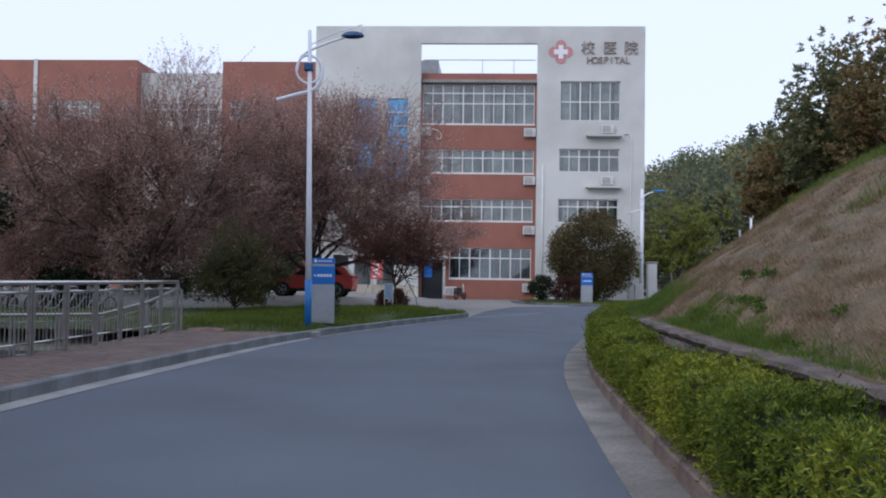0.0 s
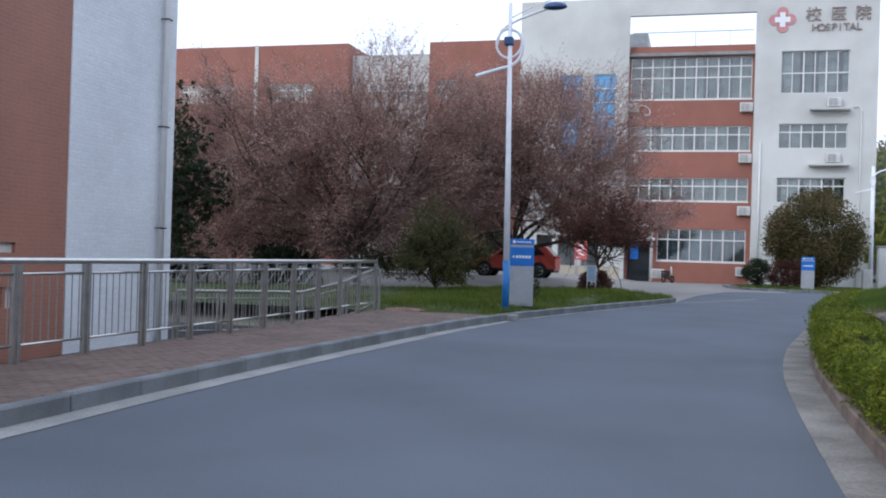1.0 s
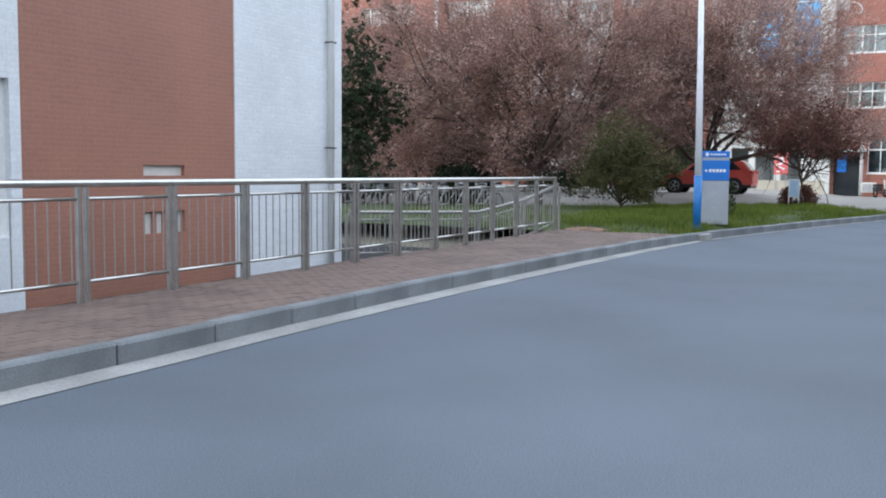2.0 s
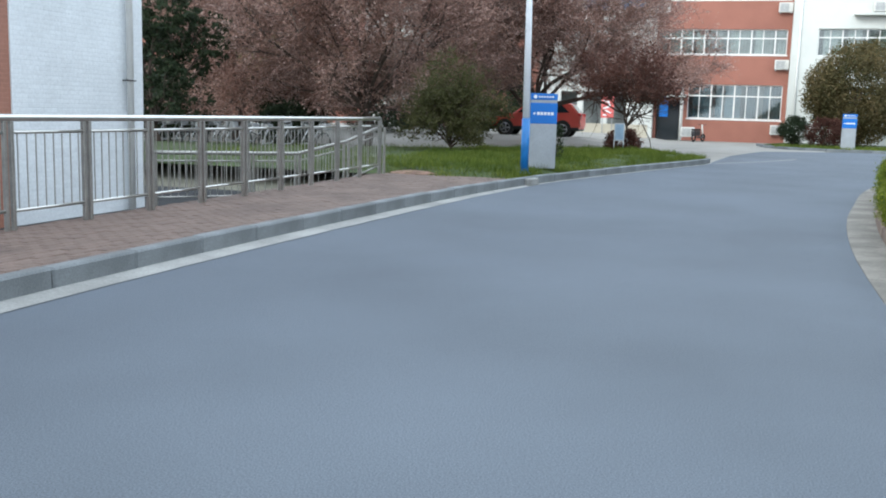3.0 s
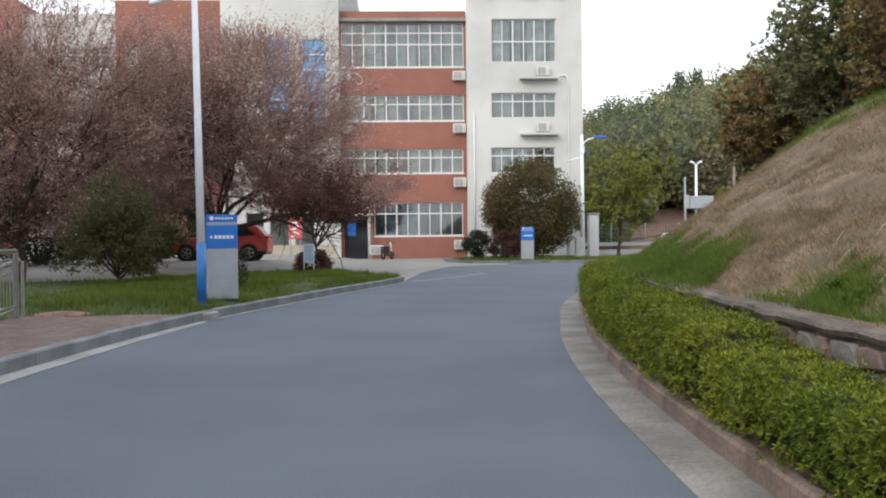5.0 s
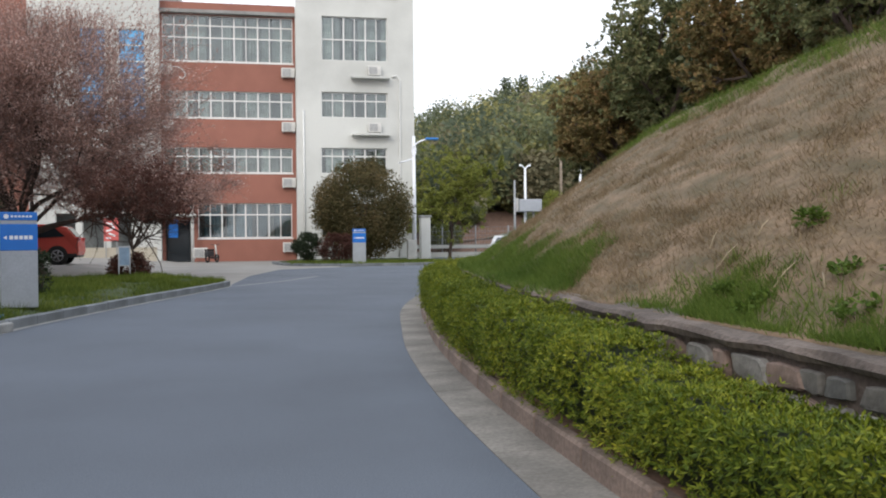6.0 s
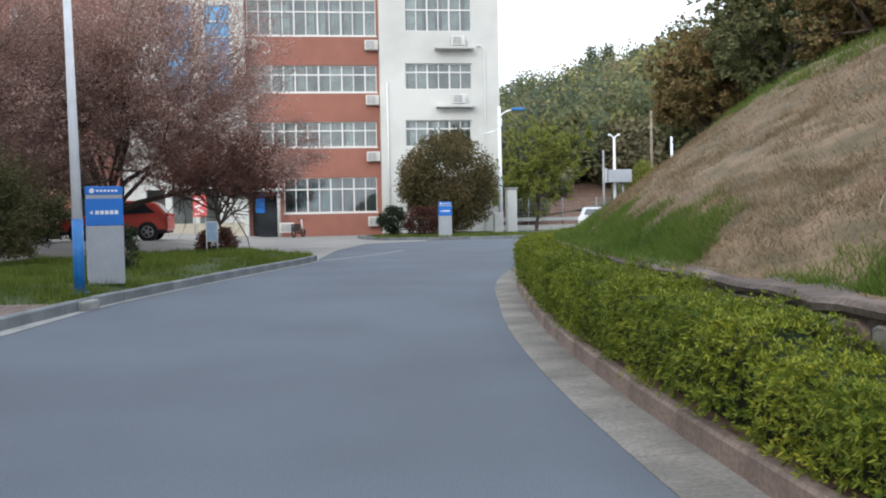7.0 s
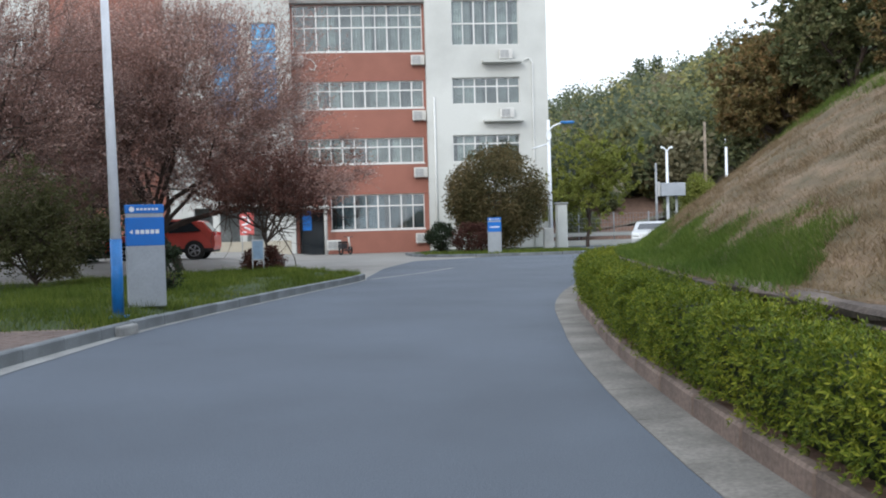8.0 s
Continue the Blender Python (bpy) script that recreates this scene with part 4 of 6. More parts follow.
# ---- parked cars ----
def car(at, rz, paint, label, suv=True):
    c = thing("car", label, "car", "parked cars", at=at, rz=rz)
    L, W, H = 4.55, 1.82, 1.68 if suv else 1.45
    prof = [(-2.25, 0.35), (-2.27, 0.62), (-2.2, 0.88), (-1.95, 0.98), (-1.0, 1.06), (-0.35, H - 0.1), (0.2, H), (1.2, H - 0.02), (1.75, H - 0.14), (2.12, 1.1), (2.24, 0.95), (2.26, 0.5), (2.2, 0.35)]
    bm = bmesh.new()
    secs = []
    for y, s in ((-W / 2, 0.0), (-W / 2 + 0.02, 1), (W / 2 - 0.02, 1), (W / 2, 0.0)):
        row = []
        for x, z in prof:
            tuck = 0.16 * max(0, (z - 1.0)) / 0.68
            yy = y * (1 - tuck * 1.0)
            row.append(bm.verts.new((x * (0.99 if s == 0 else 1), yy, z - (0.02 if s == 0 and z > 0.5 else 0))))
        secs.append(row)
    n = len(prof)
    for a, b in zip(secs, secs[1:]):
        for i in range(n):
            bm.faces.new((a[i], a[(i + 1) % n], b[(i + 1) % n], b[i]))
    bm.faces.new(secs[0][::-1])
    bm.faces.new(secs[-1])
    bmesh.ops.recalc_face_normals(bm, faces=bm.faces[:])
    part("body", bm, paint, c)
    for side in (-1, 1):
        bm = bmesh.new()
        for quad in ([(-0.82, 1.1), (-0.3, H - 0.17), (0.28, H - 0.1), (0.3, 1.08)], [(0.36, 1.08), (0.34, H - 0.1), (1.25, H - 0.13), (1.72, 1.14)]):
            v = [bm.verts.new((x, side * (W / 2 * (1 - 0.16 * max(0, z - 1.0) / 0.68) + 0.006), z)) for x, z in quad]
            bm.faces.new(v if side < 0 else v[::-1])
        part("side_window", bm, DARK_GLASS, c)
    bm = bmesh.new()
    v = [bm.verts.new(p) for p in ((-1.0, -0.7, 1.085), (-0.4, -0.62, H - 0.1), (-0.4, 0.62, H - 0.1), (-1.0, 0.7, 1.085))]
    bm.faces.new(v[::-1])
    part("windscreen", bm, DARK_GLASS, c)
    bm = bmesh.new()
    v = [bm.verts.new(p) for p in ((1.8, -0.6, H - 0.16), (2.13, -0.66, 1.13), (2.13, 0.66, 1.13), (1.8, 0.6, H - 0.16))]
    bm.faces.new(v[::-1])
    part("rear_window", bm, DARK_GLASS, c)
    bm = bmesh.new()
    rounded(bm, -2.2, 2.2, -W / 2 - 0.012, W / 2 + 0.012, 0.26, 0.45, 0.03, 1)
    part("sill_cladding", bm, RUBBER, c)
    for x in (-1.42, 1.4):
        for side in (-1, 1):
            bm = bmesh.new()
            tube(bm, [(x, side * (W / 2 - 0.2), 0.35), (x, side * (W / 2 + 0.015), 0.35)], 0.42, 20)
            part("wheel_arch", bm, RUBBER, c)
            bm = bmesh.new()
            tube(bm, [(x, side * (W / 2 - 0.2), 0.34), (x, side * (W / 2 + 0.03), 0.34)], 0.345, 24)
            wheel = part("wheel", bm, RUBBER, c)
            bm = bmesh.new()
            for k in range(5):
                a = 2 * math.pi * k / 5
                tube(bm, [(x, side * (W / 2 + 0.036), 0.34), (x + 0.22 * math.cos(a), side * (W / 2 + 0.036), 0.34 + 0.22 * math.sin(a))], 0.035, 5)
            tube(bm, [(x + 0.23 * math.cos(a), side * (W / 2 + 0.034), 0.34 + 0.23 * math.sin(a)) for a in np.linspace(0, 2 * math.pi, 21)], 0.02, 5, False)
            part("rim", bm, ALLOY, wheel)
    for side in (-0.72, 0.72):
        bm = bmesh.new()
        rounded(bm, 2.1, 2.28, side - 0.17, side + 0.17, 0.95, 1.1, 0.03, 1)
        part("tail_light", bm, RED_LAMP, c)
        bm = bmesh.new()
        rounded(bm, -2.28, -2.1, side - 0.18, side + 0.18, 0.72, 0.86, 0.03, 1)
        part("headlight", bm, FRAME, c)
    return c


car((-5.6, 33.4, 0.4), 0, CAR_RED, "red parked sport utility car on the forecourt")
car((17.4, 39.0, 0.0), 70, CAR_WHITE, "white parked car beyond the bank", False)

# ---- plants ----
def leaf_cards(centres, length, width, rng, up=0.3):
    """Diamond leaves at the given places, turned at random."""
    c = np.asarray(centres, float)
    n = len(c)
    a = rng.normal(size=(n, 3))
    a[:, 2] = a[:, 2] * 0.7 + up
    a /= np.linalg.norm(a, axis=1)[:, None]
    b = np.cross(a, rng.normal(size=(n, 3)))
    b /= np.linalg.norm(b, axis=1)[:, None]
    ln = length * rng.uniform(0.6, 1.3, (n, 1))
    wd = width * rng.uniform(0.7, 1.3, (n, 1))
    v = np.stack([c, c + a * ln * 0.5 + b * wd * 0.5, c + a * ln, c + a * ln * 0.5 - b * wd * 0.5], 1).reshape(-1, 3)
    f = np.arange(4 * n).reshape(-1, 4)
    return v, f


def tree(name, label, at, height, spread, leaf_mat, leaves=22000, leaf=0.1, seed=1, trunk_h=0.25, limbs=6, droop=0.0, twig_out=0.5, group="", category="tree", radius=0.13, fill=0.25, low=0.0, cut=0.1, per_twig=14, loose=0.035):
    rng = np.random.default_rng(seed)
    t = thing(name, label, category, group, at=at)
    bm = bmesh.new()
    tips = []

    def branch(p, d, length, r, level):
        pts, q, dd = [p], p, d
        k = 4 if level < 3 else 3
        for _ in range(k):
            dd = (dd + Vector(rng.normal(size=3)) * 0.16 + Vector((0, 0, 0.06 - droop * level))).normalized()
            q = q + dd * length / k
            pts.append(q)
        tube(bm, pts, [r * (1 - 0.6 * i / k) for i in range(k + 1)], 7 if level < 2 else (5 if level == 2 else 3), False)
        if level >= 2:
            tips.extend([(x, level) for x in pts[1:]])
        if level >= 4:
            return
        count = (limbs, 4, 4, 3)[level]
        for j in range(count):
            u = rng.uniform(0.35, 1.0) if level else rng.uniform(0.75, 1.0)
            s = pts[min(k, int(u * k + 0.5))]
            az = 2 * math.pi * (j + rng.uniform(-0.3, 0.3)) / count
            side = Vector((math.cos(az), math.sin(az), 0))
            if level == 0:
                nd = side * rng.uniform(0.3, 1.0) * spread / height * 2.6 + Vector((0, 0, rng.uniform(0.45, 1.0)))
                ln = math.hypot(spread * 0.6, height * 0.45) * rng.uniform(0.55, 0.78)
            else:
                nd = dd * 0.9 + Vector(rng.normal(size=3)) * 0.6
                ln = length * rng.uniform(0.45, 0.7)
            branch(s, nd.normalized(), ln, r * (0.55 if level == 0 else 0.5), level + 1)

    branch(Vector((0, 0, -0.05)), Vector((0, 0, 1)), height * trunk_h, radius, 0)
    part("trunk", bm, BARK, t)
    tp = np.array([x for x, _ in tips])
    count = max(200, leaves // per_twig)
    start = tp[rng.integers(0, len(tp), count)]
    k = int(count * fill)
    if k:
        lumps = rng.normal(size=(90, 3))
        lumps *= (rng.uniform(0.15, 1, (90, 1)) ** 0.4) / np.linalg.norm(lumps, axis=1)[:, None]
        q = rng.normal(size=(k, 3))
        q /= np.linalg.norm(q, axis=1)[:, None]
        pick = rng.integers(0, 90, k)
        q *= rng.uniform(0, 1, (k, 1)) ** 0.5 * rng.uniform(0.16, 0.36, (90, 1))[pick]
        start[:k] = (lumps[pick] * 0.86 + q) * np.array([spread, spread, height * (0.36 + low)]) + np.array([0, 0, height * (0.56 - low * 0.7)])
    out = start - np.array([0, 0, height * 0.42])
    out /= np.linalg.norm(out, axis=1)[:, None] + 1e-6
    way = out * 0.8 + rng.normal(size=(count, 3)) * 0.45 + np.array([0, 0, 0.35])
    way /= np.linalg.norm(way, axis=1)[:, None]
    ln = rng.uniform(0.25, 0.75, (count, 1)) * twig_out * spread / 4.5
    side = np.cross(way, rng.normal(size=(count, 3)))
    side *= 0.007 * spread / 4.5 / np.linalg.norm(side, axis=1)[:, None]
    ok = (start[:, 2] > height * cut) & (start[:, 2] + way[:, 2] * ln[:, 0] > height * cut * 0.95)
    tv = np.stack([start - side, start + side, start + way * ln], 1)[ok]
    pile("twig_spray", tv.reshape(-1, 3), np.arange(3 * len(tv)).reshape(-1, 3), TWIG, t)
    u = rng.uniform(0, 1, (count, per_twig, 1))
    c = start[:, None] + way[:, None] * ln[:, None] * u + rng.normal(size=(count, per_twig, 3)) * loose * spread / 4.5
    c = c[ok].reshape(-1, 3)
    v, f = leaf_cards(c, leaf, leaf * 0.55, rng)
    pile("crown", v, f, leaf_mat, t)
    return t


def clump_bush(name, label, at, radii, leaf_mat, leaves, leaf, seed, lumps=40, group="", category="bush", floor=0.05):
    """A dense rounded bush: leaves over a lumpy body with a short stem."""
    rng = np.random.default_rng(seed)
    b = thing(name, label, category, group, at=at)
    bm = bmesh.new()
    for k in range(4):
        a = 2 * math.pi * k / 4
        tube(bm, [(0, 0, -0.05), (radii[0] * 0.2 * math.cos(a), radii[1] * 0.2 * math.sin(a), radii[2] * 0.5), (radii[0] * 0.5 * math.cos(a), radii[1] * 0.5 * math.sin(a), radii[2] * 1.1)], [0.06 * radii[2], 0.04 * radii[2], 0.015 * radii[2]], 6)
    part("stem", bm, BARK, b)
    q = rng.normal(size=(lumps, 3))
    q /= np.linalg.norm(q, axis=1)[:, None]
    lump = q * np.array(radii) * 0.78
    which = rng.integers(0, lumps, leaves)
    d = rng.normal(size=(leaves, 3))
    d /= np.linalg.norm(d, axis=1)[:, None]
    c = lump[which] + d * (0.32 * np.mean(radii)) * rng.uniform(0.55, 1.05, (leaves, 1))
    k = leaves // 3
    c[:k] = d[:k] * np.array(radii) * rng.uniform(0.6, 1.0, (k, 1))
    c[:, 2] += radii[2]
    c = c[c[:, 2] > floor]
    v, f = leaf_cards(c, leaf, leaf * 0.5, rng)
    pile("foliage", v, f, leaf_mat, b)
    return b


tree("plum_tree", "broad purple-leaf plum tree with fine bare twig tips", (-9.2, 19.5, 0.05), 10.3, 5.6, PLUM, 160000, 0.073, 3, 0.2, 13, radius=0.17, twig_out=1.4, low=0.08, fill=0.42, per_twig=9, loose=0.022)
tree("plum_tree", "broad purple-leaf plum tree beside the parking place", (-3.7, 27.0, 0.1), 11.2, 6.0, PLUM, 215000, 0.08, 8, 0.2, 13, radius=0.17, twig_out=1.4, low=0.06, fill=0.42, cut=0.2, per_twig=9, loose=0.022)
tree("plum_tree", "purple-leaf plum tree with dense low branches", (-16.0, 22.0, 0.0), 9.2, 5.4, PLUM, 120000, 0.09, 12, 0.2, 10, radius=0.16, twig_out=1.4, low=0.12, fill=0.42, per_twig=10, loose=0.026)
tree("evergreen_tree", "dark evergreen tree beside the tiled building", (-13.9, 13.5, -0.3), 7.6, 1.9, DARK_LEAF, 20000, 0.14, 15, 0.2, 6, low=0.1)
tree("yellowing_tree", "yellow-green tree behind the plum trees", (-18.5, 34, 0.0), 10.5, 4.2, GREEN_LEAF, 16000, 0.17, 19, 0.25, 6)
tree("dark_plum_tree", "small dark red plum tree with hanging branches", (0.05, 21.9, 0.15), 4.2, 2.0, PLUM_DARK, 26000, 0.075, 23, 0.32, 9, twig_out=1.6, fill=0.4, cut=0.42, radius=0.07, per_twig=9, loose=0.04)
tree("shaggy_bush", "shaggy olive green bush with feathery shoots on the lawn", (-4.75, 15.0, 0.1), 3.3, 1.4, SHAGGY_LEAF, 30000, 0.075, 27, 0.12, 10, category="bush", radius=0.06, twig_out=2.0, low=0.1, per_twig=9, loose=0.05)
clump_bush("clipped_bush", "small dark red clipped bush behind the sign", (-0.15, 21.6, 0.05), (0.72, 0.5, 0.46), PLUM_DARK, 5000, 0.08, 29, 14)
clump_bush("dark_bush", "low dark evergreen bush near the parked car", (-0.95, 11.6, 0.05), (0.3, 0.3, 0.6), DARK_LEAF, 2500, 0.07, 31, 10)
for k, (x, y, r) in enumerate(((-9.2, 31.5, 1.9), (-13, 31, 2.3), (-17.5, 31, 2.4), (-22.5, 29, 2.5), (-16, 26.5, 1.9), (-20, 24.5, 2.0), (-27.5, 30, 2.6), (-11.5, 17.5, 0.9), (-9.6, 38.5, 2.6), (-14.2, 38.5, 2.9), (-19.5, 38, 3.0), (-25.5, 37, 3.1), (-13.2, 21.8, 1.3), (-18.2, 19.5, 1.4))):
    clump_bush("dark_shrub", "dark evergreen shrub under the trees", (x, y, 0), (r, r, r * 0.85), DARK_LEAF, 8000, 0.16, 40 + k, 18, "shrubs under the trees")

clump_bush("round_tree", "large dome-shaped clipped osmanthus tree", (10.15, 43.5, 0.1), (2.75, 2.6, 2.85), DOME_LEAF, 42000, 0.15, 51, 70, category="tree")
clump_bush("round_bush", "small dark round bush beside the dome tree", (6.9, 42.0, 0.1), (0.85, 0.8, 0.8), DARK_LEAF, 6000, 0.1, 52, 16)
clump_bush("red_bush", "dark red low bush before the dome tree", (8.4, 41.0, 0.1), (1.1, 0.6, 0.8), PLUM_DARK, 6000, 0.1, 53, 16)
tree("green_tree", "fresh yellow-green young tree beyond the building", (16.6, 50, 0.0), 8.6, 2.9, GREEN_LEAF, 22000, 0.17, 57, 0.28, 6, low=0.1)

# ---- hedge ----
def hedge():
    rng = np.random.default_rng(5)
    h = thing("hedge", "clipped bright green hedge along the kerb", "hedge")
    line = resampled(offset(near_right[near_right[:, 1] > -17], 0.76), 0.25)
    nrm = normals(line)
    half, z0, z1 = 0.28, 0.15, 0.64
    dip = 0.13 * np.exp(-(((line[:, 1] + 5.9) / 1.5) ** 2))
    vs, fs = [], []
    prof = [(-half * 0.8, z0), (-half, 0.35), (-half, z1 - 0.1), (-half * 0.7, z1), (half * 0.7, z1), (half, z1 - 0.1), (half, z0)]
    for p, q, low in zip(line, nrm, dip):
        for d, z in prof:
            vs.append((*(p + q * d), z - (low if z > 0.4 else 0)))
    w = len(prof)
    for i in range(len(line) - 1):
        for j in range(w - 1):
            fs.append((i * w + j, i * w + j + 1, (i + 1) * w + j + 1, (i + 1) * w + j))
    # dark sheet under the leaves: the hedge's inner shade put into colour
    pile("shade_core", vs, fs, DARK_LEAF, h)
    n = 74000
    s = rng.uniform(0, 1, n)
    s = np.where(rng.uniform(size=n) < 0.75, s ** 1.0, s * 0.7)
    idx = s * (len(line) - 1.001)
    i0 = idx.astype(int)
    fr = (idx - i0)[:, None]
    p = line[i0] * (1 - fr) + line[i0 + 1] * fr
    q = nrm[i0]
    face = rng.uniform(size=n)
    lump = 0.05 * np.sin(idx * 0.9) + 0.04 * np.sin(idx * 2.3 + 1)
    on_top = face < 0.5
    d = np.where(on_top, rng.uniform(-1, 1, n) * (half + 0.05), -(half + 0.045) + rng.normal(size=n) * 0.05)
    back = face > 0.9
    d = np.where(back, half + 0.05, d)
    z = np.where(on_top, z1 + 0.05 + rng.normal(size=n) * 0.036, z0 + (z1 + 0.05 - z0) * rng.uniform(0, 1, n) ** 0.8) + lump * (z1 > 0)
    z = np.where(z > 0.4, z - dip[i0] * (z - 0.4) / 0.25, z)
    c = np.stack([p[:, 0] + q[:, 0] * (d - lump * 0.5), p[:, 1] + q[:, 1] * (d - lump * 0.5), z], 1)
    out = np.where(on_top[:, None], np.array([0, 0, 1.0]), np.stack([-q[:, 0], -q[:, 1], np.full(n, 0.25)], 1))
    out = out + rng.normal(size=(n, 3)) * 0.3
    out /= np.linalg.norm(out, axis=1)[:, None]
    u = np.cross(out, rng.normal(size=(n, 3)))
    u /= np.linalg.norm(u, axis=1)[:, None]
    w2 = np.cross(out, u)
    v_all = []
    k = 5
    for j in range(k):
        a = 2 * math.pi * j / k
        side = u * math.cos(a) + w2 * math.sin(a)
        tang = -u * math.sin(a) + w2 * math.cos(a)
        dirn = side * 0.85 + out * rng.uniform(0.3, 0.9, (n, 1))
        ln = rng.uniform(0.02, 0.046, (n, 1))
        v_all.append(np.stack([c, c + dirn * ln * 0.5 + tang * 0.0062, c + dirn * ln, c + dirn * ln * 0.5 - tang * 0.0062], 1))
    v = np.concatenate(v_all).reshape(-1, 3)
    pile("leaves", v, np.arange(len(v)).reshape(-1, 4), HEDGE_LEAF, h)


hedge()

# ---- rubble wall behind the hedge ----
def rubble_wall():
    rng = np.random.default_rng(9)
    w = thing("rubble_wall", "low retaining wall of rough stones with a cement cap", "wall", kind="structure")
    line = resampled(offset(near_right[near_right[:, 1] > -17], WALL_OFF), 0.5)
    bm = bmesh.new()
    a, b = offset(line, 0.03), offset(line, 0.3)
    ribbon(bm, a, b, WALL_TOP - 0.05, WALL_TOP - 0.05)
    lo = [bm.verts.new((x, y, -0.05)) for x, y in a]
    hi = [bm.verts.new((x, y, WALL_TOP - 0.05)) for x, y in a]
    for i in range(len(lo) - 1):
        bm.faces.new((lo[i], hi[i], hi[i + 1], lo[i + 1]))
    part("mortar", bm, MORTAR, w)
    cap = resampled(line[line[:, 1] < 0.8], 0.3)
    bm = bmesh.new()
    nn = normals(cap)
    rows = []
    for i, (p, q) in enumerate(zip(cap, nn)):
        jit = rng.normal() * 0.02
        rows.append([bm.verts.new((*(p + q * (d + (jit if d < 0.1 else 0))), z + rng.normal() * 0.008)) for d, z in ((-0.012, WALL_TOP - 0.055), (-0.03, WALL_TOP - 0.02), (-0.005, WALL_TOP + 0.012), (0.16, WALL_TOP + 0.028), (0.42, WALL_TOP + 0.03))])
    for r0, r1 in zip(rows, rows[1:]):
        for j in range(4):
            bm.faces.new((r0[j], r0[j + 1], r1[j + 1], r1[j]))
    part("cap", bm, CAP, w, "rough cement cap")
    # roughly squared stones that share their joints
    s = resampled(line, 0.02)
    nn = normals(s)
    starts = [100]
    while starts[-1] < len(s) - 40:
        starts.append(starts[-1] + int(rng.integers(9, 21)))
    levels = (0.08, 0.31, 0.55, WALL_TOP - 0.075)
    knot = {(a, b): (rng.uniform(-3.5, 3.5), rng.uniform(-0.055, 0.055) if 0 < b < 3 else 0) for a in range(len(starts)) for b in range(4)}
    for a in range(len(starts) - 1):
        mid = (starts[a] + starts[a + 1]) // 2
        p, q = s[mid], nn[mid]
        for b in range(3):
            if p[1] < -9 or (p[1] > 3 and b < 2):
                continue
            quad = []
            for da, db in ((0, 0), (1, 0), (1, 1), (0, 1)):
                kx, kz = knot[(a + da, b + db)]
                quad.append(Vector(((starts[a + da] + kx - mid) * 0.02, levels[b + db] + kz)))
            mean = sum(quad, Vector((0, 0))) / 4
            ring = []
            for k in range(4):
                u, v = quad[k - 1], quad[(k + 1) % 4]
                ring.append(quad[k].lerp(u, rng.uniform(0.06, 0.24)))
                ring.append(quad[k].lerp(v, rng.uniform(0.06, 0.24)))
            ring = [mean + (r - mean) * (1 - 0.024 / max((r - mean).length, 0.07)) for r in ring]
            bm = bmesh.new()
            face = -rng.uniform(0.002, 0.03)
            bot = [bm.verts.new((r.x, 0.04, r.y - mean.y)) for r in ring]
            rim = [bm.verts.new((r.x, face + 0.012, r.y - mean.y)) for r in ring]
            top = [bm.verts.new((mean.x + (r.x - mean.x) * 0.88, face + rng.normal() * 0.004, (r.y - mean.y) * 0.88)) for r in ring]
            bm.faces.new(top)
            for lo, hi in ((bot, rim), (rim, top)):
                for k in range(8):
                    bm.faces.new((lo[k], lo[(k + 1) % 8], hi[(k + 1) % 8], hi[k]))
            bmesh.ops.recalc_face_normals(bm, faces=bm.faces[:])
            pick = rng.uniform()
            o = part("stone", bm, STONE if pick < 0.42 else (STONE_RED if pick < 0.74 else (STONE_PALE if pick < 0.88 else STONE_DARK)), w)
            o.matrix_basis = pose(p[0], p[1], mean.y, 0, 0, math.degrees(math.atan2(q[1], q[0])) - 90)


rubble_wall()

# edge of the path on the crest
side = resampled(foot[:66], 1.0)
side_n = normals(side)
bm = bmesh.new()
rows = []
for i, (p, q) in enumerate(zip(side, side_n)):
    top = float(np.interp(i, CREST_S, CREST_Z))
    d = (top - WALL_TOP - 0.03) / SLOPE + 0.2
    rows.append([bm.verts.new((*(p + q * (d + k)), top + z)) for k, z in ((0, -0.1), (0, 0.16), (0.25, 0.17), (0.25, -0.1))])
for a, b in zip(rows, rows[1:]):
    for j in range(3):
        bm.faces.new((a[j], a[j + 1], b[j + 1], b[j]))
single("path_edge", bm, CONCRETE, "pale concrete edging along the crest of the bank", "edging", "structure")


# ---- grasses ----
def blades(name, p, length, width, lean, rng, mat, parent=None, comb=None):
    """Tapered blades standing at the places p."""
    n = len(p)
    az = rng.uniform(0, 2 * math.pi, n)
    side = np.stack([np.cos(az), np.sin(az), np.zeros(n)], 1) * width * 0.5
    ln = length * rng.uniform(0.5, 1.3, (n, 1))
    d = rng.normal(size=(n, 3)) * lean
    d[:, 2] = 1
    if comb is not None:
        d += comb
    d /= np.linalg.norm(d, axis=1)[:, None]
    top = p + d * ln + np.array([0, 0, -0.25]) * ln * lean
    v = np.stack([p - side, p + side, top], 1).reshape(-1, 3)
    return pile(name, v, np.arange(3 * n).reshape(-1, 3), mat, parent)


rng = np.random.default_rng(77)
n = 520000
tufts = 9000
ts, td = rng.uniform(20, 130, tufts), rng.uniform(0.1, 6.3, tufts)
which = rng.integers(0, tufts, n)
loose = rng.uniform(size=n)
si = np.where(loose < 0.72, ts[which] + rng.normal(size=n) * 0.42, rng.uniform(20, 130, n))
dd = np.where(loose < 0.72, td[which] + rng.normal(size=n) * 0.055, np.where(loose < 0.87, rng.uniform(-0.2, 1.3, n), rng.uniform(0.1, 6.3, n)))
si, dd = np.clip(si, 20, 130), np.clip(dd, -0.2, 6.3)
i0 = np.minimum(si.astype(int), len(foot) - 2)
fr = (si - i0)[:, None]
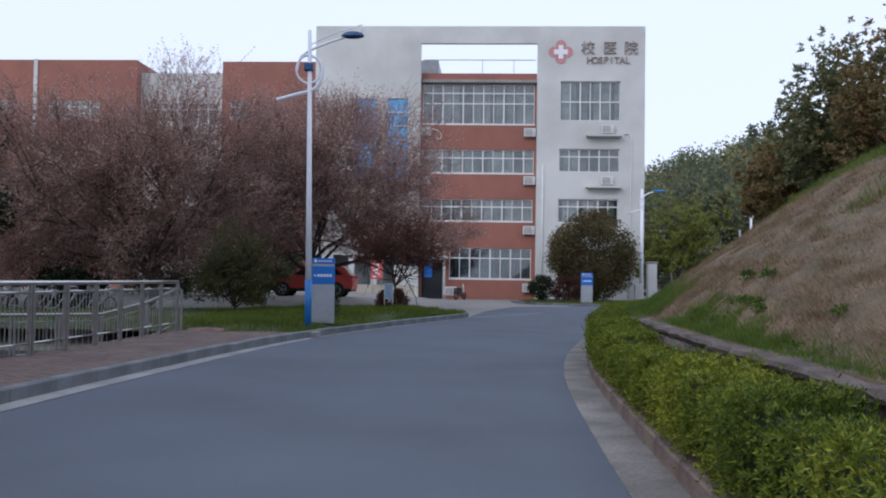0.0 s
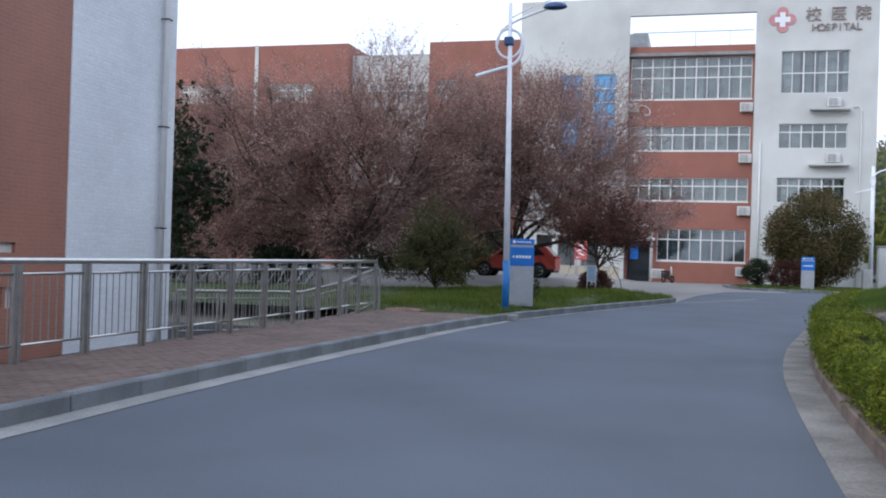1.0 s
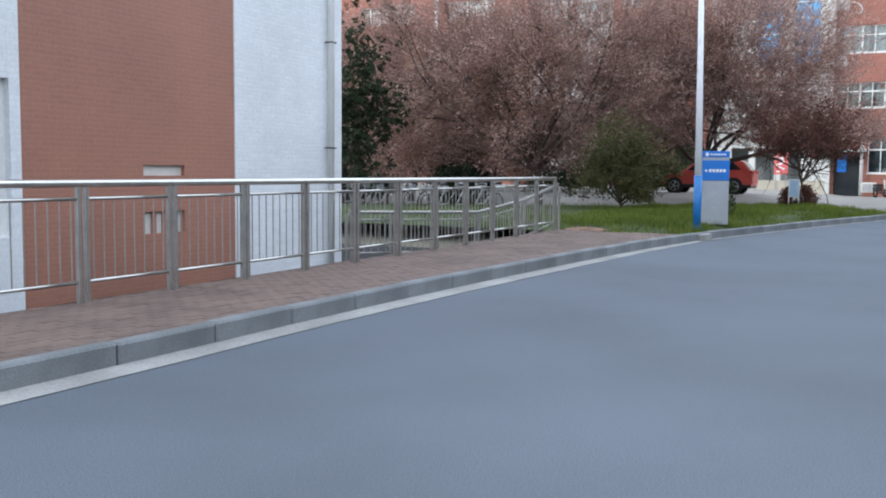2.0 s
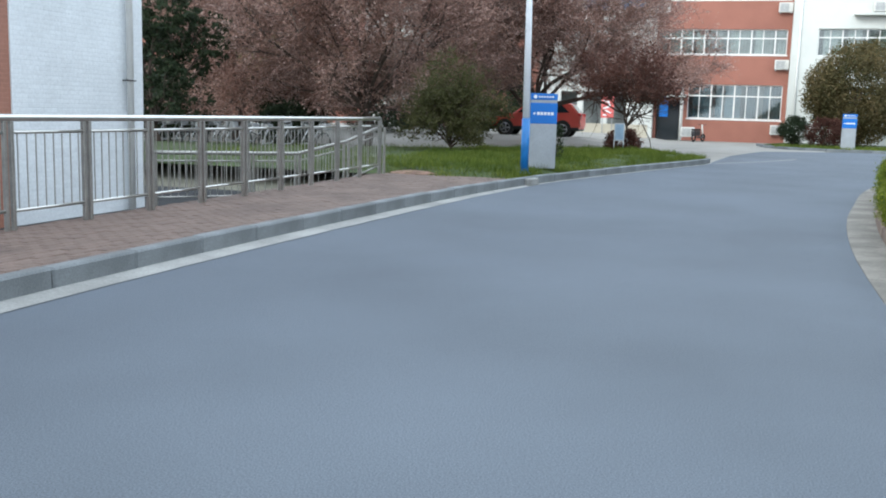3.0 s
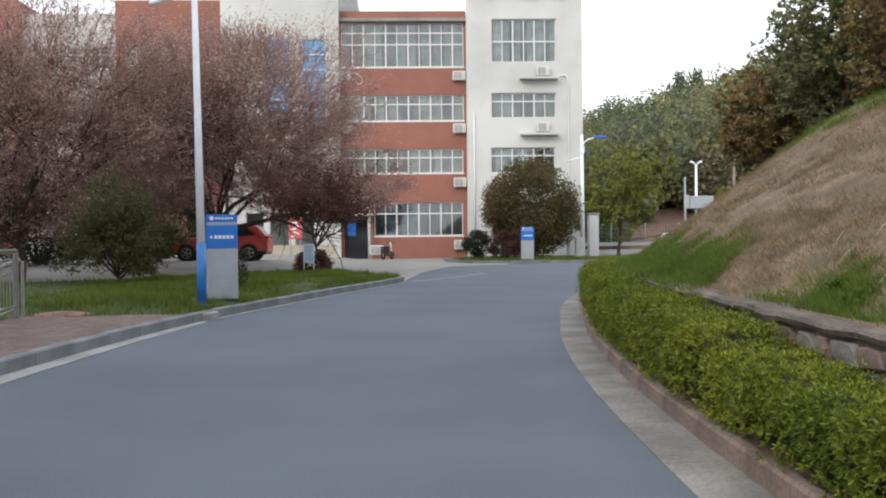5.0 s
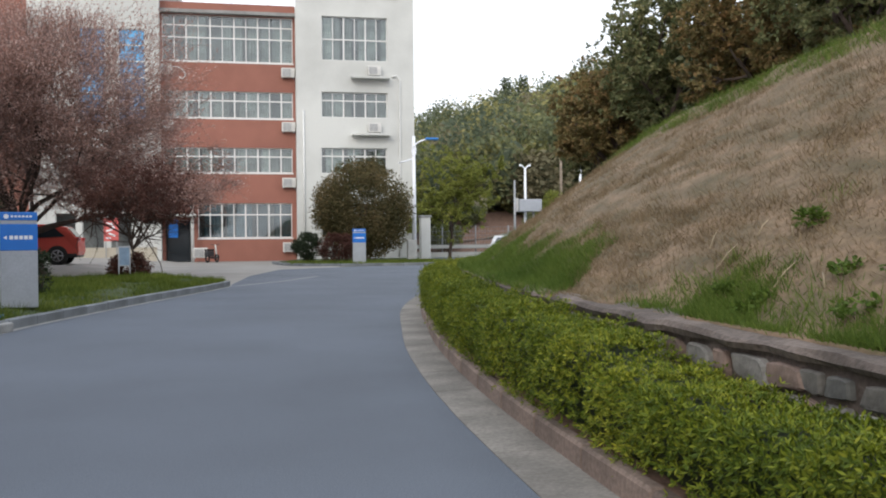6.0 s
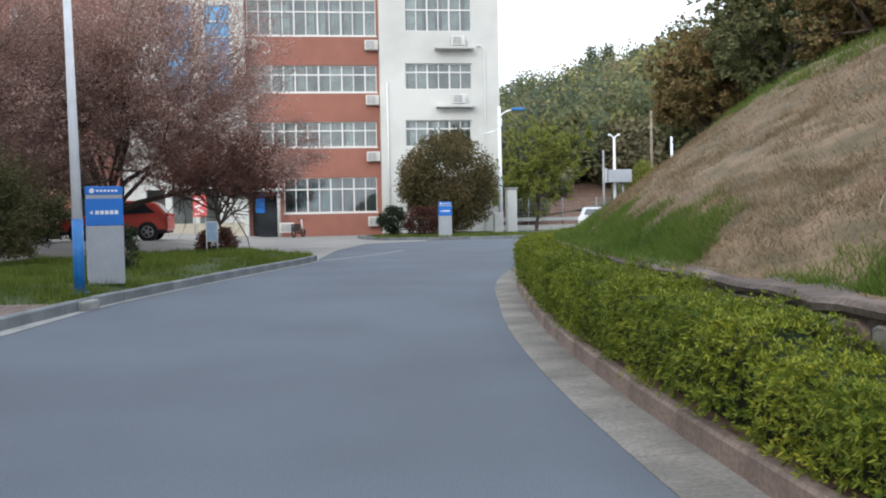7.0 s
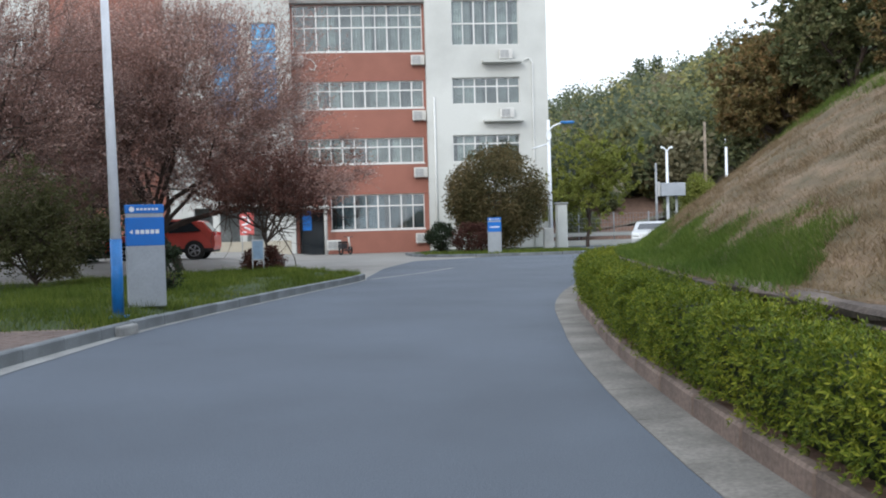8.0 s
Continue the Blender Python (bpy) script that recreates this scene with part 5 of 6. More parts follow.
base = foot[i0] * (1 - fr) + foot[np.minimum(i0 + 1, len(foot) - 1)] * fr
nr = foot_n[i0]
bp = np.stack([base[:, 0] + nr[:, 0] * dd, base[:, 1] + nr[:, 1] * dd, bank_height(si * 0.5, np.maximum(dd, 0)) - 0.02], 1)
keep = (dd > 0) | (bp[:, 1] > -1.5)
bp, si, dd, nr = bp[keep], si[keep], dd[keep], nr[keep]
n = len(bp)
cell = {}
patch = np.empty(n)
for q, (x, y, _) in enumerate(bp):
    key = (int(x * 5), int(y * 5))
    if key not in cell:
        cell[key] = noise.noise(Vector((x * 0.4, y * 0.4, 3.1))) + 0.35 * noise.noise(Vector((x * 1.7, y * 1.7, 7.1)))
    patch[q] = cell[key]
top_edge = bp[:, 2] > np.interp(si * 0.5, CREST_S, CREST_Z) - 0.5
reach = np.interp(bp[:, 1], [-9, -6.5, -5.2, -4.2, -3.2, -2.7, -2.2, -1.3, -0.7, 0.2, 2.0, 4, 7, 10, 13, 40], [0.5, 0.3, 0.55, 0.6, 0.5, 0.3, -0.2, -0.2, 0.5, 1.0, 0.75, 0.9, 0.8, 0.8, 0.7, 0.6])
green = (rng.uniform(size=n) < np.clip(4 * (reach + 0.6 * patch - dd), 0, 0.96)) | (top_edge & (rng.uniform(size=n) < 0.8)) | (rng.uniform(size=n) < np.clip(2.5 * (patch - 0.32), 0, 0.5))
downhill = np.stack([-nr[:, 0], -nr[:, 1], np.full(n, -0.3)], 1)
tuft_lean = rng.normal(size=(tufts, 3)) * 0.75
tuft_size = rng.uniform(0.06, 0.17, (tufts, 1))
lean = np.where((loose < 0.72)[keep][:, None], tuft_lean[which[keep]], 0.0) + downhill * 0.3
size = np.where((loose < 0.72)[keep][:, None], tuft_size[which[keep]], 0.09)
tagged(blades("dry_grass", bp[~green], size[~green], 0.009, 0.6, rng, STRAW, comb=lean[~green]), "matted dry straw-coloured grass on the bank", "grass", kind="stuff")
m = 150000
s2 = np.interp(rng.uniform(-9, 14, m), foot[:, 1], np.arange(len(foot)))
d2 = np.abs(rng.normal(size=m)) * 0.5 + 0.05
k2 = np.minimum(s2.astype(int), len(foot) - 2)
p2 = foot[k2] * (1 - (s2 - k2)[:, None]) + foot[k2 + 1] * (s2 - k2)[:, None] + foot_n[k2] * d2[:, None]
clump = np.array([noise.noise(Vector((x * 1.1, y * 1.1, 9.0))) + 0.5 * noise.noise(Vector((x * 3.3, y * 3.3, 4.0))) for x, y in p2])
reach2 = np.interp(p2[:, 1], [-9, -6.5, -5.2, -4.2, -3.2, -2.7, -2.2, -1.3, -0.7, 0.2, 2.0, 4, 7, 14], [0.2, 0.1, 0.3, 0.4, 0.35, 0.1, -0.4, -0.4, 0.4, 1.0, 0.85, 0.9, 0.8, 0.7])
fine = (clump + (reach2 - d2) * 1.3 > 0.1)
low_green = np.column_stack([p2, bank_height(s2 * 0.5, d2) - 0.02])[fine]
tagged(blades("weed_grass", low_green, np.clip(0.1 + 0.12 * clump[fine], 0.05, 0.22)[:, None], 0.009, 0.7, rng, WEED), "dense green grass clumps at the foot of the bank", "grass", kind="stuff")
tagged(blades("green_grass", bp[green], 0.04 + size[green], 0.01, 0.6, rng, WEED), "fresh green weeds at the foot of the bank", "grass", kind="stuff")

# broad-leaved weeds in clumps on the bank
def bank_spot(s, d):
    k = min(int(s * 2), len(foot) - 1)
    p = foot[k] + foot_n[k] * d
    return float(p[0]), float(p[1]), float(bank_height(s, d)) - 0.04


for k in range(14):
    y_want, d = rng.uniform(-8.5, -3.5), rng.uniform(0.2, 0.75)
    if k % 5 == 0:
        d = rng.uniform(0.9, 1.6)
    s_at = float(np.interp(y_want, foot[:, 1], np.arange(len(foot)) * 0.5))
    r = rng.uniform(0.05, 0.1)
    clump_bush("weed_clump", "leafy green weed clump growing on the bank", bank_spot(s_at, d), (r * 1.3, r * 1.3, r * 0.8), WEED_LEAF, int(3000 * r), 0.045, 300 + k, 8, "weeds on the bank", "weed")
# loose dead stalks lying on the bank
for k in range(6):
    y_want, d = rng.uniform(-5.5, -2.0), rng.uniform(0.35, 1.1)
    s_at = float(np.interp(y_want, foot[:, 1], np.arange(len(foot)) * 0.5))
    x, y, z = bank_spot(s_at, d)
    turn, reach_out = rng.uniform(0.2, 1.3), rng.uniform(0.14, 0.28)
    bm = bmesh.new()
    tube(bm, [(x, y, z + 0.07), (x + reach_out * 0.5 * math.cos(turn), y + reach_out * 0.5 * math.sin(turn), z + 0.1 + SLOPE * reach_out * 0.5 * math.cos(turn)), (x + reach_out * math.cos(turn), y + reach_out * math.sin(turn), z + 0.09 + SLOPE * reach_out * math.cos(turn))], [0.006, 0.005, 0.002], 5)
    single("dead_stalk", bm, STALK, "pale dead plant stalk lying on the bank", "stalk", group="stalks on the bank")

# lawn grass
n = 190000
lx, ly = rng.uniform(-10, 3, n), rng.uniform(5.0, 22.7, n)
span = np.array([lawn_span(y) for y in ly])
tall = np.array([noise.noise(Vector((x * 0.9, y * 0.9, 5.0))) + 0.6 * noise.noise(Vector((x * 2.7, y * 2.7, 1.0))) for x, y in zip(lx, ly)])
ok = (lx < span[:, 1] + 0.02) & (lx > span[:, 0]) & (rng.uniform(size=n) < (0.62 + 0.7 * tall) * np.interp(lx, [-5.4, -3.6], [0.1, 1]))
lp = np.array([(x, y, lawn_height(x, y) - 0.015) for x, y in zip(lx[ok], ly[ok])])
tagged(blades("lawn_grass", lp, np.clip(0.15 + 0.13 * tall[ok], 0.05, 0.34)[:, None], 0.016, 0.45, rng, LAWN_GRASS), "uneven green grass on the roadside island", "grass", kind="stuff")
n = 9000
lx, ly = rng.uniform(5.8, 14.2, n), rng.uniform(37.4, 42, n)
tagged(blades("bed_grass", np.stack([lx, ly, np.full(n, 0.09)], 1)[(ly > 38.5) | (lx > 7)], 0.16, 0.03, 0.4, rng, LAWN_GRASS), "thin grass of the planting bed", "grass", kind="stuff")

# ---- trees above the bank ----
for k, (x, y, z, hgt, sp, mat, sd) in enumerate((
    (13.4, 15.2, 3.1, 3.6, 1.7, RUST_LEAF, 61), (14.0, 12.6, 3.3, 5.8, 2.0, BANK_LEAF, 62), (14.8, 9.4, 3.4, 5.6, 2.3, RUST_LEAF, 63),
    (15.0, 6.0, 3.6, 6.5, 2.4, BANK_LEAF, 64), (15.5, 2.5, 3.8, 7.0, 2.6, BANK_LEAF, 65), (18.5, 11.0, 4.0, 7.5, 3.0, BANK_LEAF, 66),
    (15.5, 19.0, 2.8, 4.0, 1.9, BANK_LEAF, 67), (18.0, 23.5, 2.2, 5.0, 2.2, RUST_LEAF, 68), (18.5, 5.0, 4.2, 8, 3.0, BANK_LEAF, 69), (16.5, -1.5, 4.0, 7, 2.8, BANK_LEAF, 70),
    (21.5, 18.0, 3.0, 6.0, 2.8, BANK_LEAF, 71))):
    tree("bank_tree", "dense dark evergreen tree on top of the bank" if mat is BANK_LEAF else "rusty brown and green tree on top of the bank", (x, y, z), hgt, sp, mat, 32000 if x < 16 else 13000, 0.12 if x < 16 else 0.19, sd, 0.15, 6, group="trees on the bank", fill=0.55, low=0.12)

# ---- far wooded hill ----
def hill_height(x, y):
    return 17.3 * np.exp(-(((x - 64) / 36) ** 2 + ((y - 128) / 45) ** 2)) + 5.0 * np.exp(-(((x - 25) / 26) ** 2 + ((y - 150) / 30) ** 2)) + 14 * np.exp(-(((x - 70) / 30) ** 2 + ((y - 70) / 35) ** 2))


xs, ys = np.linspace(-30, 160, 60), np.linspace(62, 230, 50)
vs = [(x, y, float(hill_height(x, y)) - 0.3) for y in ys for x in xs]
fs = [(j * 60 + i, j * 60 + i + 1, (j + 1) * 60 + i + 1, (j + 1) * 60 + i) for j in range(49) for i in range(59)]
tagged(pile("hill", vs, fs, EARTH), "wooded hill behind the building", "hill", kind="structure")
woods = [[] for _ in WOODS]
cores = [[] for _ in WOODS]
rng = np.random.default_rng(91)
ball = bmesh.new()
bmesh.ops.create_icosphere(ball, subdivisions=2, radius=1)
ball_v = np.array([v.co for v in ball.verts])
ball_f = [[v.index for v in f.verts] for f in ball.faces]
ball.free()
for _ in range(820):
    x, y = rng.uniform(8, 110), rng.uniform(66, 165)
    if not 0.1 < (x - 3) / (y + 8) < 0.8:
        continue
    g = float(hill_height(x, y))
    if g < 0.35:
        continue
    kind = int(rng.choice(len(WOODS), p=(0.3, 0.3, 0.22, 0.18)))
    r = rng.uniform(2.2, 4.4)
    m = 1700 if y < 95 else 800
    lump = rng.normal(size=(8, 3))
    lump *= 0.62 * r / np.linalg.norm(lump, axis=1)[:, None]
    d = rng.normal(size=(m, 3))
    d /= np.linalg.norm(d, axis=1)[:, None]
    top = np.array([x, y, g + r * 1.2])
    woods[kind].append(top + lump[rng.integers(0, 8, m)] + d * r * rng.uniform(0.45, 0.66, (m, 1)) * np.array([1, 1, 1.2]))
    # solid ball per crown, added to show as dark shaded gaps between leaves
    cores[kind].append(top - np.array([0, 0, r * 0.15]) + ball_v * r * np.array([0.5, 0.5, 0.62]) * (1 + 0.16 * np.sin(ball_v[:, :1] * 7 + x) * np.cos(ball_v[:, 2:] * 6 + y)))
# conifers with thin tops along the ridge
for x, y, top in ((37, 118, 20.5), (41, 121, 24), (44.5, 124, 25), (48, 123, 24), (51, 121, 25), (55, 116, 24)):
    m = 900
    u = rng.uniform(0, 1, m) ** 0.8
    a = rng.uniform(0, 2 * math.pi, m)
    r = (0.3 + 2.6 * u ** 0.7 * (0.7 + 0.3 * np.sin(u * 26))) * rng.uniform(0.4, 1, m)
    woods[0].append(np.stack([x + r * np.cos(a), y + r * np.sin(a), top - u * (top - hill_height(x, y)) * 0.8], 1))
for leaf, mat, mass in zip(woods, WOODS, cores):
    v, f = leaf_cards(np.concatenate(leaf), 0.5, 0.32, rng)
    w = len(ball_v)
    wood = tagged(pile("woodland", v, f, mat), "mixed green woodland covering the far hill", "woods", kind="stuff")
    # all balls take the deepest leaf tone, as painted shade inside the crowns
    pile("crown_shade_core", np.concatenate(mass), [[k + c * w for k in tri] for c in range(len(mass)) for tri in ball_f], WOODS[0], wood)

# ---- smaller things of the forecourt ----
def poster():
    p = thing("poster_board", "red poster with white strokes on the low wall", "poster", at=(-3.9, 47.6, 0))
    bm = bmesh.new()
    rounded(bm, -0.4, 0.4, -0.03, 0.03, 1.32, 2.65, 0.01, 1)
    part("panel", bm, RED_PRINT, p)
    bm = bmesh.new()
    for x, z, w, h, a in ((-0.12, 2.35, 0.3, 0.09, 20), (0.1, 2.2, 0.1, 0.4, -25), (-0.1, 1.95, 0.36, 0.1, -15), (0.05, 1.7, 0.4, 0.1, 25), (-0.15, 1.5, 0.25, 0.08, 0)):
        v = box(bm, -w / 2, w / 2, -0.036, -0.03, -h / 2, h / 2)
        bmesh.ops.transform(bm, matrix=pose(x, 0, z, 0, a, 0), verts=v)
    part("strokes", bm, WHITE_PRINT, p, "white brush-like strokes")
    bm = bmesh.new()
    for x in (-0.3, 0.3):
        box(bm, x - 0.025, x + 0.025, 0.03, 0.08, 0, 2.5)
    part("stand", bm, GREY_METAL, p)


poster()


NOTICE = material("faded_blue_notice", (0.2, 0.29, 0.4), 0.5, 0, 0.2, 6, 30, 0)


def info_board():
    b = thing("info_board", "small white-framed blue notice board on two feet", "notice board", at=(-0.25, 21.0, 0.18), rz=8)
    bm = bmesh.new()
    rounded(bm, -0.18, 0.18, -0.03, 0.03, 0.38, 1.0, 0.012, 1)
    part("frame", bm, SIGN_GREY, b)
    bm = bmesh.new()
    box(bm, -0.145, 0.145, -0.037, -0.031, 0.42, 0.96)
    part("panel", bm, NOTICE, b, "faded blue notice")
    for x in (-0.2, 0.2):
        bm = bmesh.new()
        tube(bm, [(x * 0.8, 0, 0), (x * 0.8, 0, 0.39)], 0.02, 6)
        part("leg", bm, GREY_METAL, b)


info_board()


def scooter():
    s = thing("motor_scooter", "dark parked motor scooter by the red wall", "scooter", at=(1.72, 48.3, 0), rz=62)
    for x in (-0.55, 0.55):
        bm = bmesh.new()
        tube(bm, [(x + 0.2 * math.cos(a), 0, 0.25 + 0.2 * math.sin(a)) for a in np.linspace(0, 2 * math.pi, 19)], 0.055, 7, False)
        part("wheel", bm, RUBBER, s)
    bm = bmesh.new()
    rounded(bm, -0.7, 0.05, -0.14, 0.14, 0.35, 0.68, 0.06, 2)
    rounded(bm, 0.0, 0.45, -0.13, 0.13, 0.22, 0.32, 0.03, 1)
    part("body", bm, DARK_METAL, s)
    bm = bmesh.new()
    rounded(bm, -0.72, 0.05, -0.13, 0.13, 0.69, 0.8, 0.04, 2)
    part("seat", bm, RUBBER, s)
    bm = bmesh.new()
    tube(bm, [(0.55, 0, 0.25), (0.45, 0, 0.7), (0.38, 0, 1.05)], 0.05, 8)
    part("front_shield", bm, AC_WHITE, s)
    bm = bmesh.new()
    tube(bm, [(0.36, -0.3, 1.08), (0.4, 0, 1.03), (0.36, 0.3, 1.08)], 0.018, 6)
    part("handlebar", bm, DARK_METAL, s)


scooter()
air_conditioner(1.05, 48.6, 0.28)
bm = bmesh.new()
rounded(bm, -0.9, -0.35, FY + 0.42, FY + 0.5, 1.5, 2.9, 0.01, 1)
single("door_notice", bm, SIGN_BLUE, "blue notice panel beside the entrance door", "sign")

# thin white edge line where asphalt meets the concrete
bm = bmesh.new()
edge_line = resampled(np.array([(3.05, 18.5), (4.5, 21.1), (5.9, 24.6)]), 0.5)
ribbon(bm, edge_line, offset(edge_line, 0.14), 0.006, 0.006)
single("edge_line", bm, PLAZA, "worn pale edge line on the road", "road line", "structure")


def bicycle(at, rz):
    b = thing("bicycle", "parked bicycle in the row behind the fence", "bicycle", "parked bicycles", at=at, rz=rz)
    for x in (-0.52, 0.52):
        bm = bmesh.new()
        tube(bm, [(x + 0.32 * math.cos(a), 0, 0.33 + 0.32 * math.sin(a)) for a in np.linspace(0, 2 * math.pi, 21)], 0.02, 5, False)
        part("wheel", bm, RUBBER, b)
    bm = bmesh.new()
    tube(bm, [(-0.52, 0, 0.33), (-0.1, 0, 0.33), (0.38, 0, 0.8), (-0.2, 0, 0.78), (-0.52, 0, 0.33)], 0.025, 6)
    tube(bm, [(-0.1, 0, 0.33), (-0.24, 0, 0.95)], 0.02, 6)
    tube(bm, [(0.52, 0, 0.33), (0.36, 0, 1.0), (0.3, -0.25, 1.05)], 0.02, 6)
    part("frame", bm, GREY_METAL, b)
    bm = bmesh.new()
    rounded(bm, -0.36, -0.1, -0.08, 0.08, 0.94, 1.0, 0.025, 1)
    part("saddle", bm, RUBBER, b)
    bm = bmesh.new()
    rounded(bm, 0.42, 0.72, -0.15, 0.15, 0.75, 0.95, 0.02, 1)
    part("basket", bm, GREY_METAL, b)
    return b


first = bicycle((-9.0, 14.2, -0.02), 72)
for k in range(9):
    copy_thing(first, pose(-9.6 - 0.62 * k, 14.1 + random.uniform(-0.2, 0.2), -0.02, 0, random.uniform(-6, 6), 75 + random.uniform(-12, 12)))

# ---- beyond the bank ----
def utility_pole(at, height, radius, mat, label, heads=False):
    p = thing("utility_pole", label, "pole", at=at)
    bm = bmesh.new()
    tube(bm, [(0, 0, 0), (0, 0, height)], [radius, radius * 0.7], 8)
    part("shaft", bm, mat, p)
    if heads:
        for sgn in (-1, 1):
            bm = bmesh.new()
            tube(bm, [(0, 0, height - 0.1), (0.16 * sgn, 0, height + 0.1), (0.36 * sgn, 0, height + 0.16)], [0.05, 0.05, 0.085], 7)
            part("floodlight", bm, LAMP_WHITE, p)
    return p


utility_pole((21.1, 48.0, 0), 5.75, 0.11, LAMP_WHITE, "white pole with two floodlights beyond the road", True)
utility_pole((20.1, 47.0, 0), 4.9, 0.09, GREY_METAL, "plain grey post beyond the road")
utility_pole((24.2, 50.0, 0), 7.6, 0.12, WOOD, "weathered wooden utility pole beyond the bank")
utility_pole((25.55, 50.0, 0), 6.5, 0.11, LAMP_WHITE, "plain white pole beyond the bank")
gs = thing("gantry_box", "pale grey steel box mounted on the poles", "box", at=(21.2, 47.5, 2.95))
bm = bmesh.new()
rounded(bm, -0.75, 0.75, -0.3, 0.3, 0, 0.78, 0.03, 1)
part("casing", bm, SIGN_GREY, gs)
bm = bmesh.new()
rounded(bm, -0.95, -0.76, -0.2, 0.2, 0.0, 0.85, 0.02, 1)
part("side_plate", bm, AC_WHITE, gs)
bm = bmesh.new()
tube(bm, [(0.3, 0.1, -2.95), (0.3, 0.1, 0.0)], 0.07, 8)
part("leg", bm, GREY_METAL, gs)

gate = thing("gate_post", "white rendered gate post beside the building", "gate post", at=(14.38, 47.0, 0))
bm = bmesh.new()
rounded(bm, -0.3, 0.3, -0.3, 0.3, 0, 2.6, 0.03, 1)
part("shaft", bm, RENDER_WHITE, gate)
bm = bmesh.new()
rounded(bm, -0.36, 0.36, -0.36, 0.36, 2.6, 2.72, 0.03, 1)
part("cap", bm, CONCRETE, gate)
bm = bmesh.new()
rounded(bm, 13.0, 13.55, 45.2, 45.6, 0.1, 1.25, 0.03, 1)
single("meter_cabinet", bm, AC_WHITE, "white metal cabinet beside the dome tree", "cabinet")

mesh_fence = thing("mesh_fence", "long green wire mesh fence along the far road", "fence")
bm = bmesh.new()
for x in np.arange(14.8, 34, 0.22):
    tube(bm, [(x, 55, 0.2), (x, 55, 2.1)], 0.012, 3, False)
for z in np.arange(0.3, 2.2, 0.3):
    tube(bm, [(14.8, 55, z), (34, 55, z)], 0.012, 3, False)
tagged(part("wire", bm, GREY_METAL, mesh_fence), kind="stuff")
bm = bmesh.new()
tube(bm, [(0, 0, 0), (0, 0, 2.2)], 0.05, 6)
post_mesh = mesh_of("post", bm, GREY_METAL)
for x in np.arange(14.8, 34.1, 2.4):
    o = new("post", post_mesh)
    o.parent, o.location = mesh_fence, (x, 55, 0)
bm = bmesh.new()
box(bm, 14.6, 40, 54.6, 54.8, 0, 0.35)
box(bm, 14.6, 40, 54.58, 54.82, 0.62, 0.85)
single("roadside_barrier", bm, RENDER_WHITE, "low white roadside barrier rail", "barrier")
bm = bmesh.new()
rs2 = np.stack([np.linspace(14.6, 60, 12), np.full(12, 37.5)], 1)
ribbon(bm, rs2[::-1], (rs2 + (0, 16.5))[::-1], 0.012, 0.012)
single("cross_road", bm, ASPHALT, "grey asphalt road crossing behind the bank", "road", "structure")
# earth mound with sheds
mound = []
xs, ys = np.linspace(14, 62, 30), np.linspace(58, 84, 18)
for y in ys:
    for x in xs:
        k = math.sin(math.pi * (y - 58) / 52) * min(1, (x - 14) / 8) * min(1, (62 - x) / 8)
        mound.append((x, y, 5.2 * max(0, k) + 0.5 * noise.noise(Vector((x * 0.3, y * 0.3, 1))) * k - 0.05))
fs = [(j * 30 + i, j * 30 + i + 1, (j + 1) * 30 + i + 1, (j + 1) * 30 + i) for j in range(17) for i in range(29)]
tagged(pile("earth_mound", mound, fs, SOIL), "bare orange earth slope below the woods", "mound", kind="structure")
for k, (x, y, z, r) in enumerate(((18.5, 60, 0.5, 1.4), (27.0, 62, 1.2, 1.8), (31.0, 60, 0.6, 1.6), (34.5, 63, 1.5, 2.0), (22.0, 66, 2.4, 1.2))):
    clump_bush("slope_bush", "dull green bush on the earth slope", (x, y, z), (r, r, r * 0.7), WOODS[1], 4000, 0.22, 140 + k, 16, "bushes on the slope")
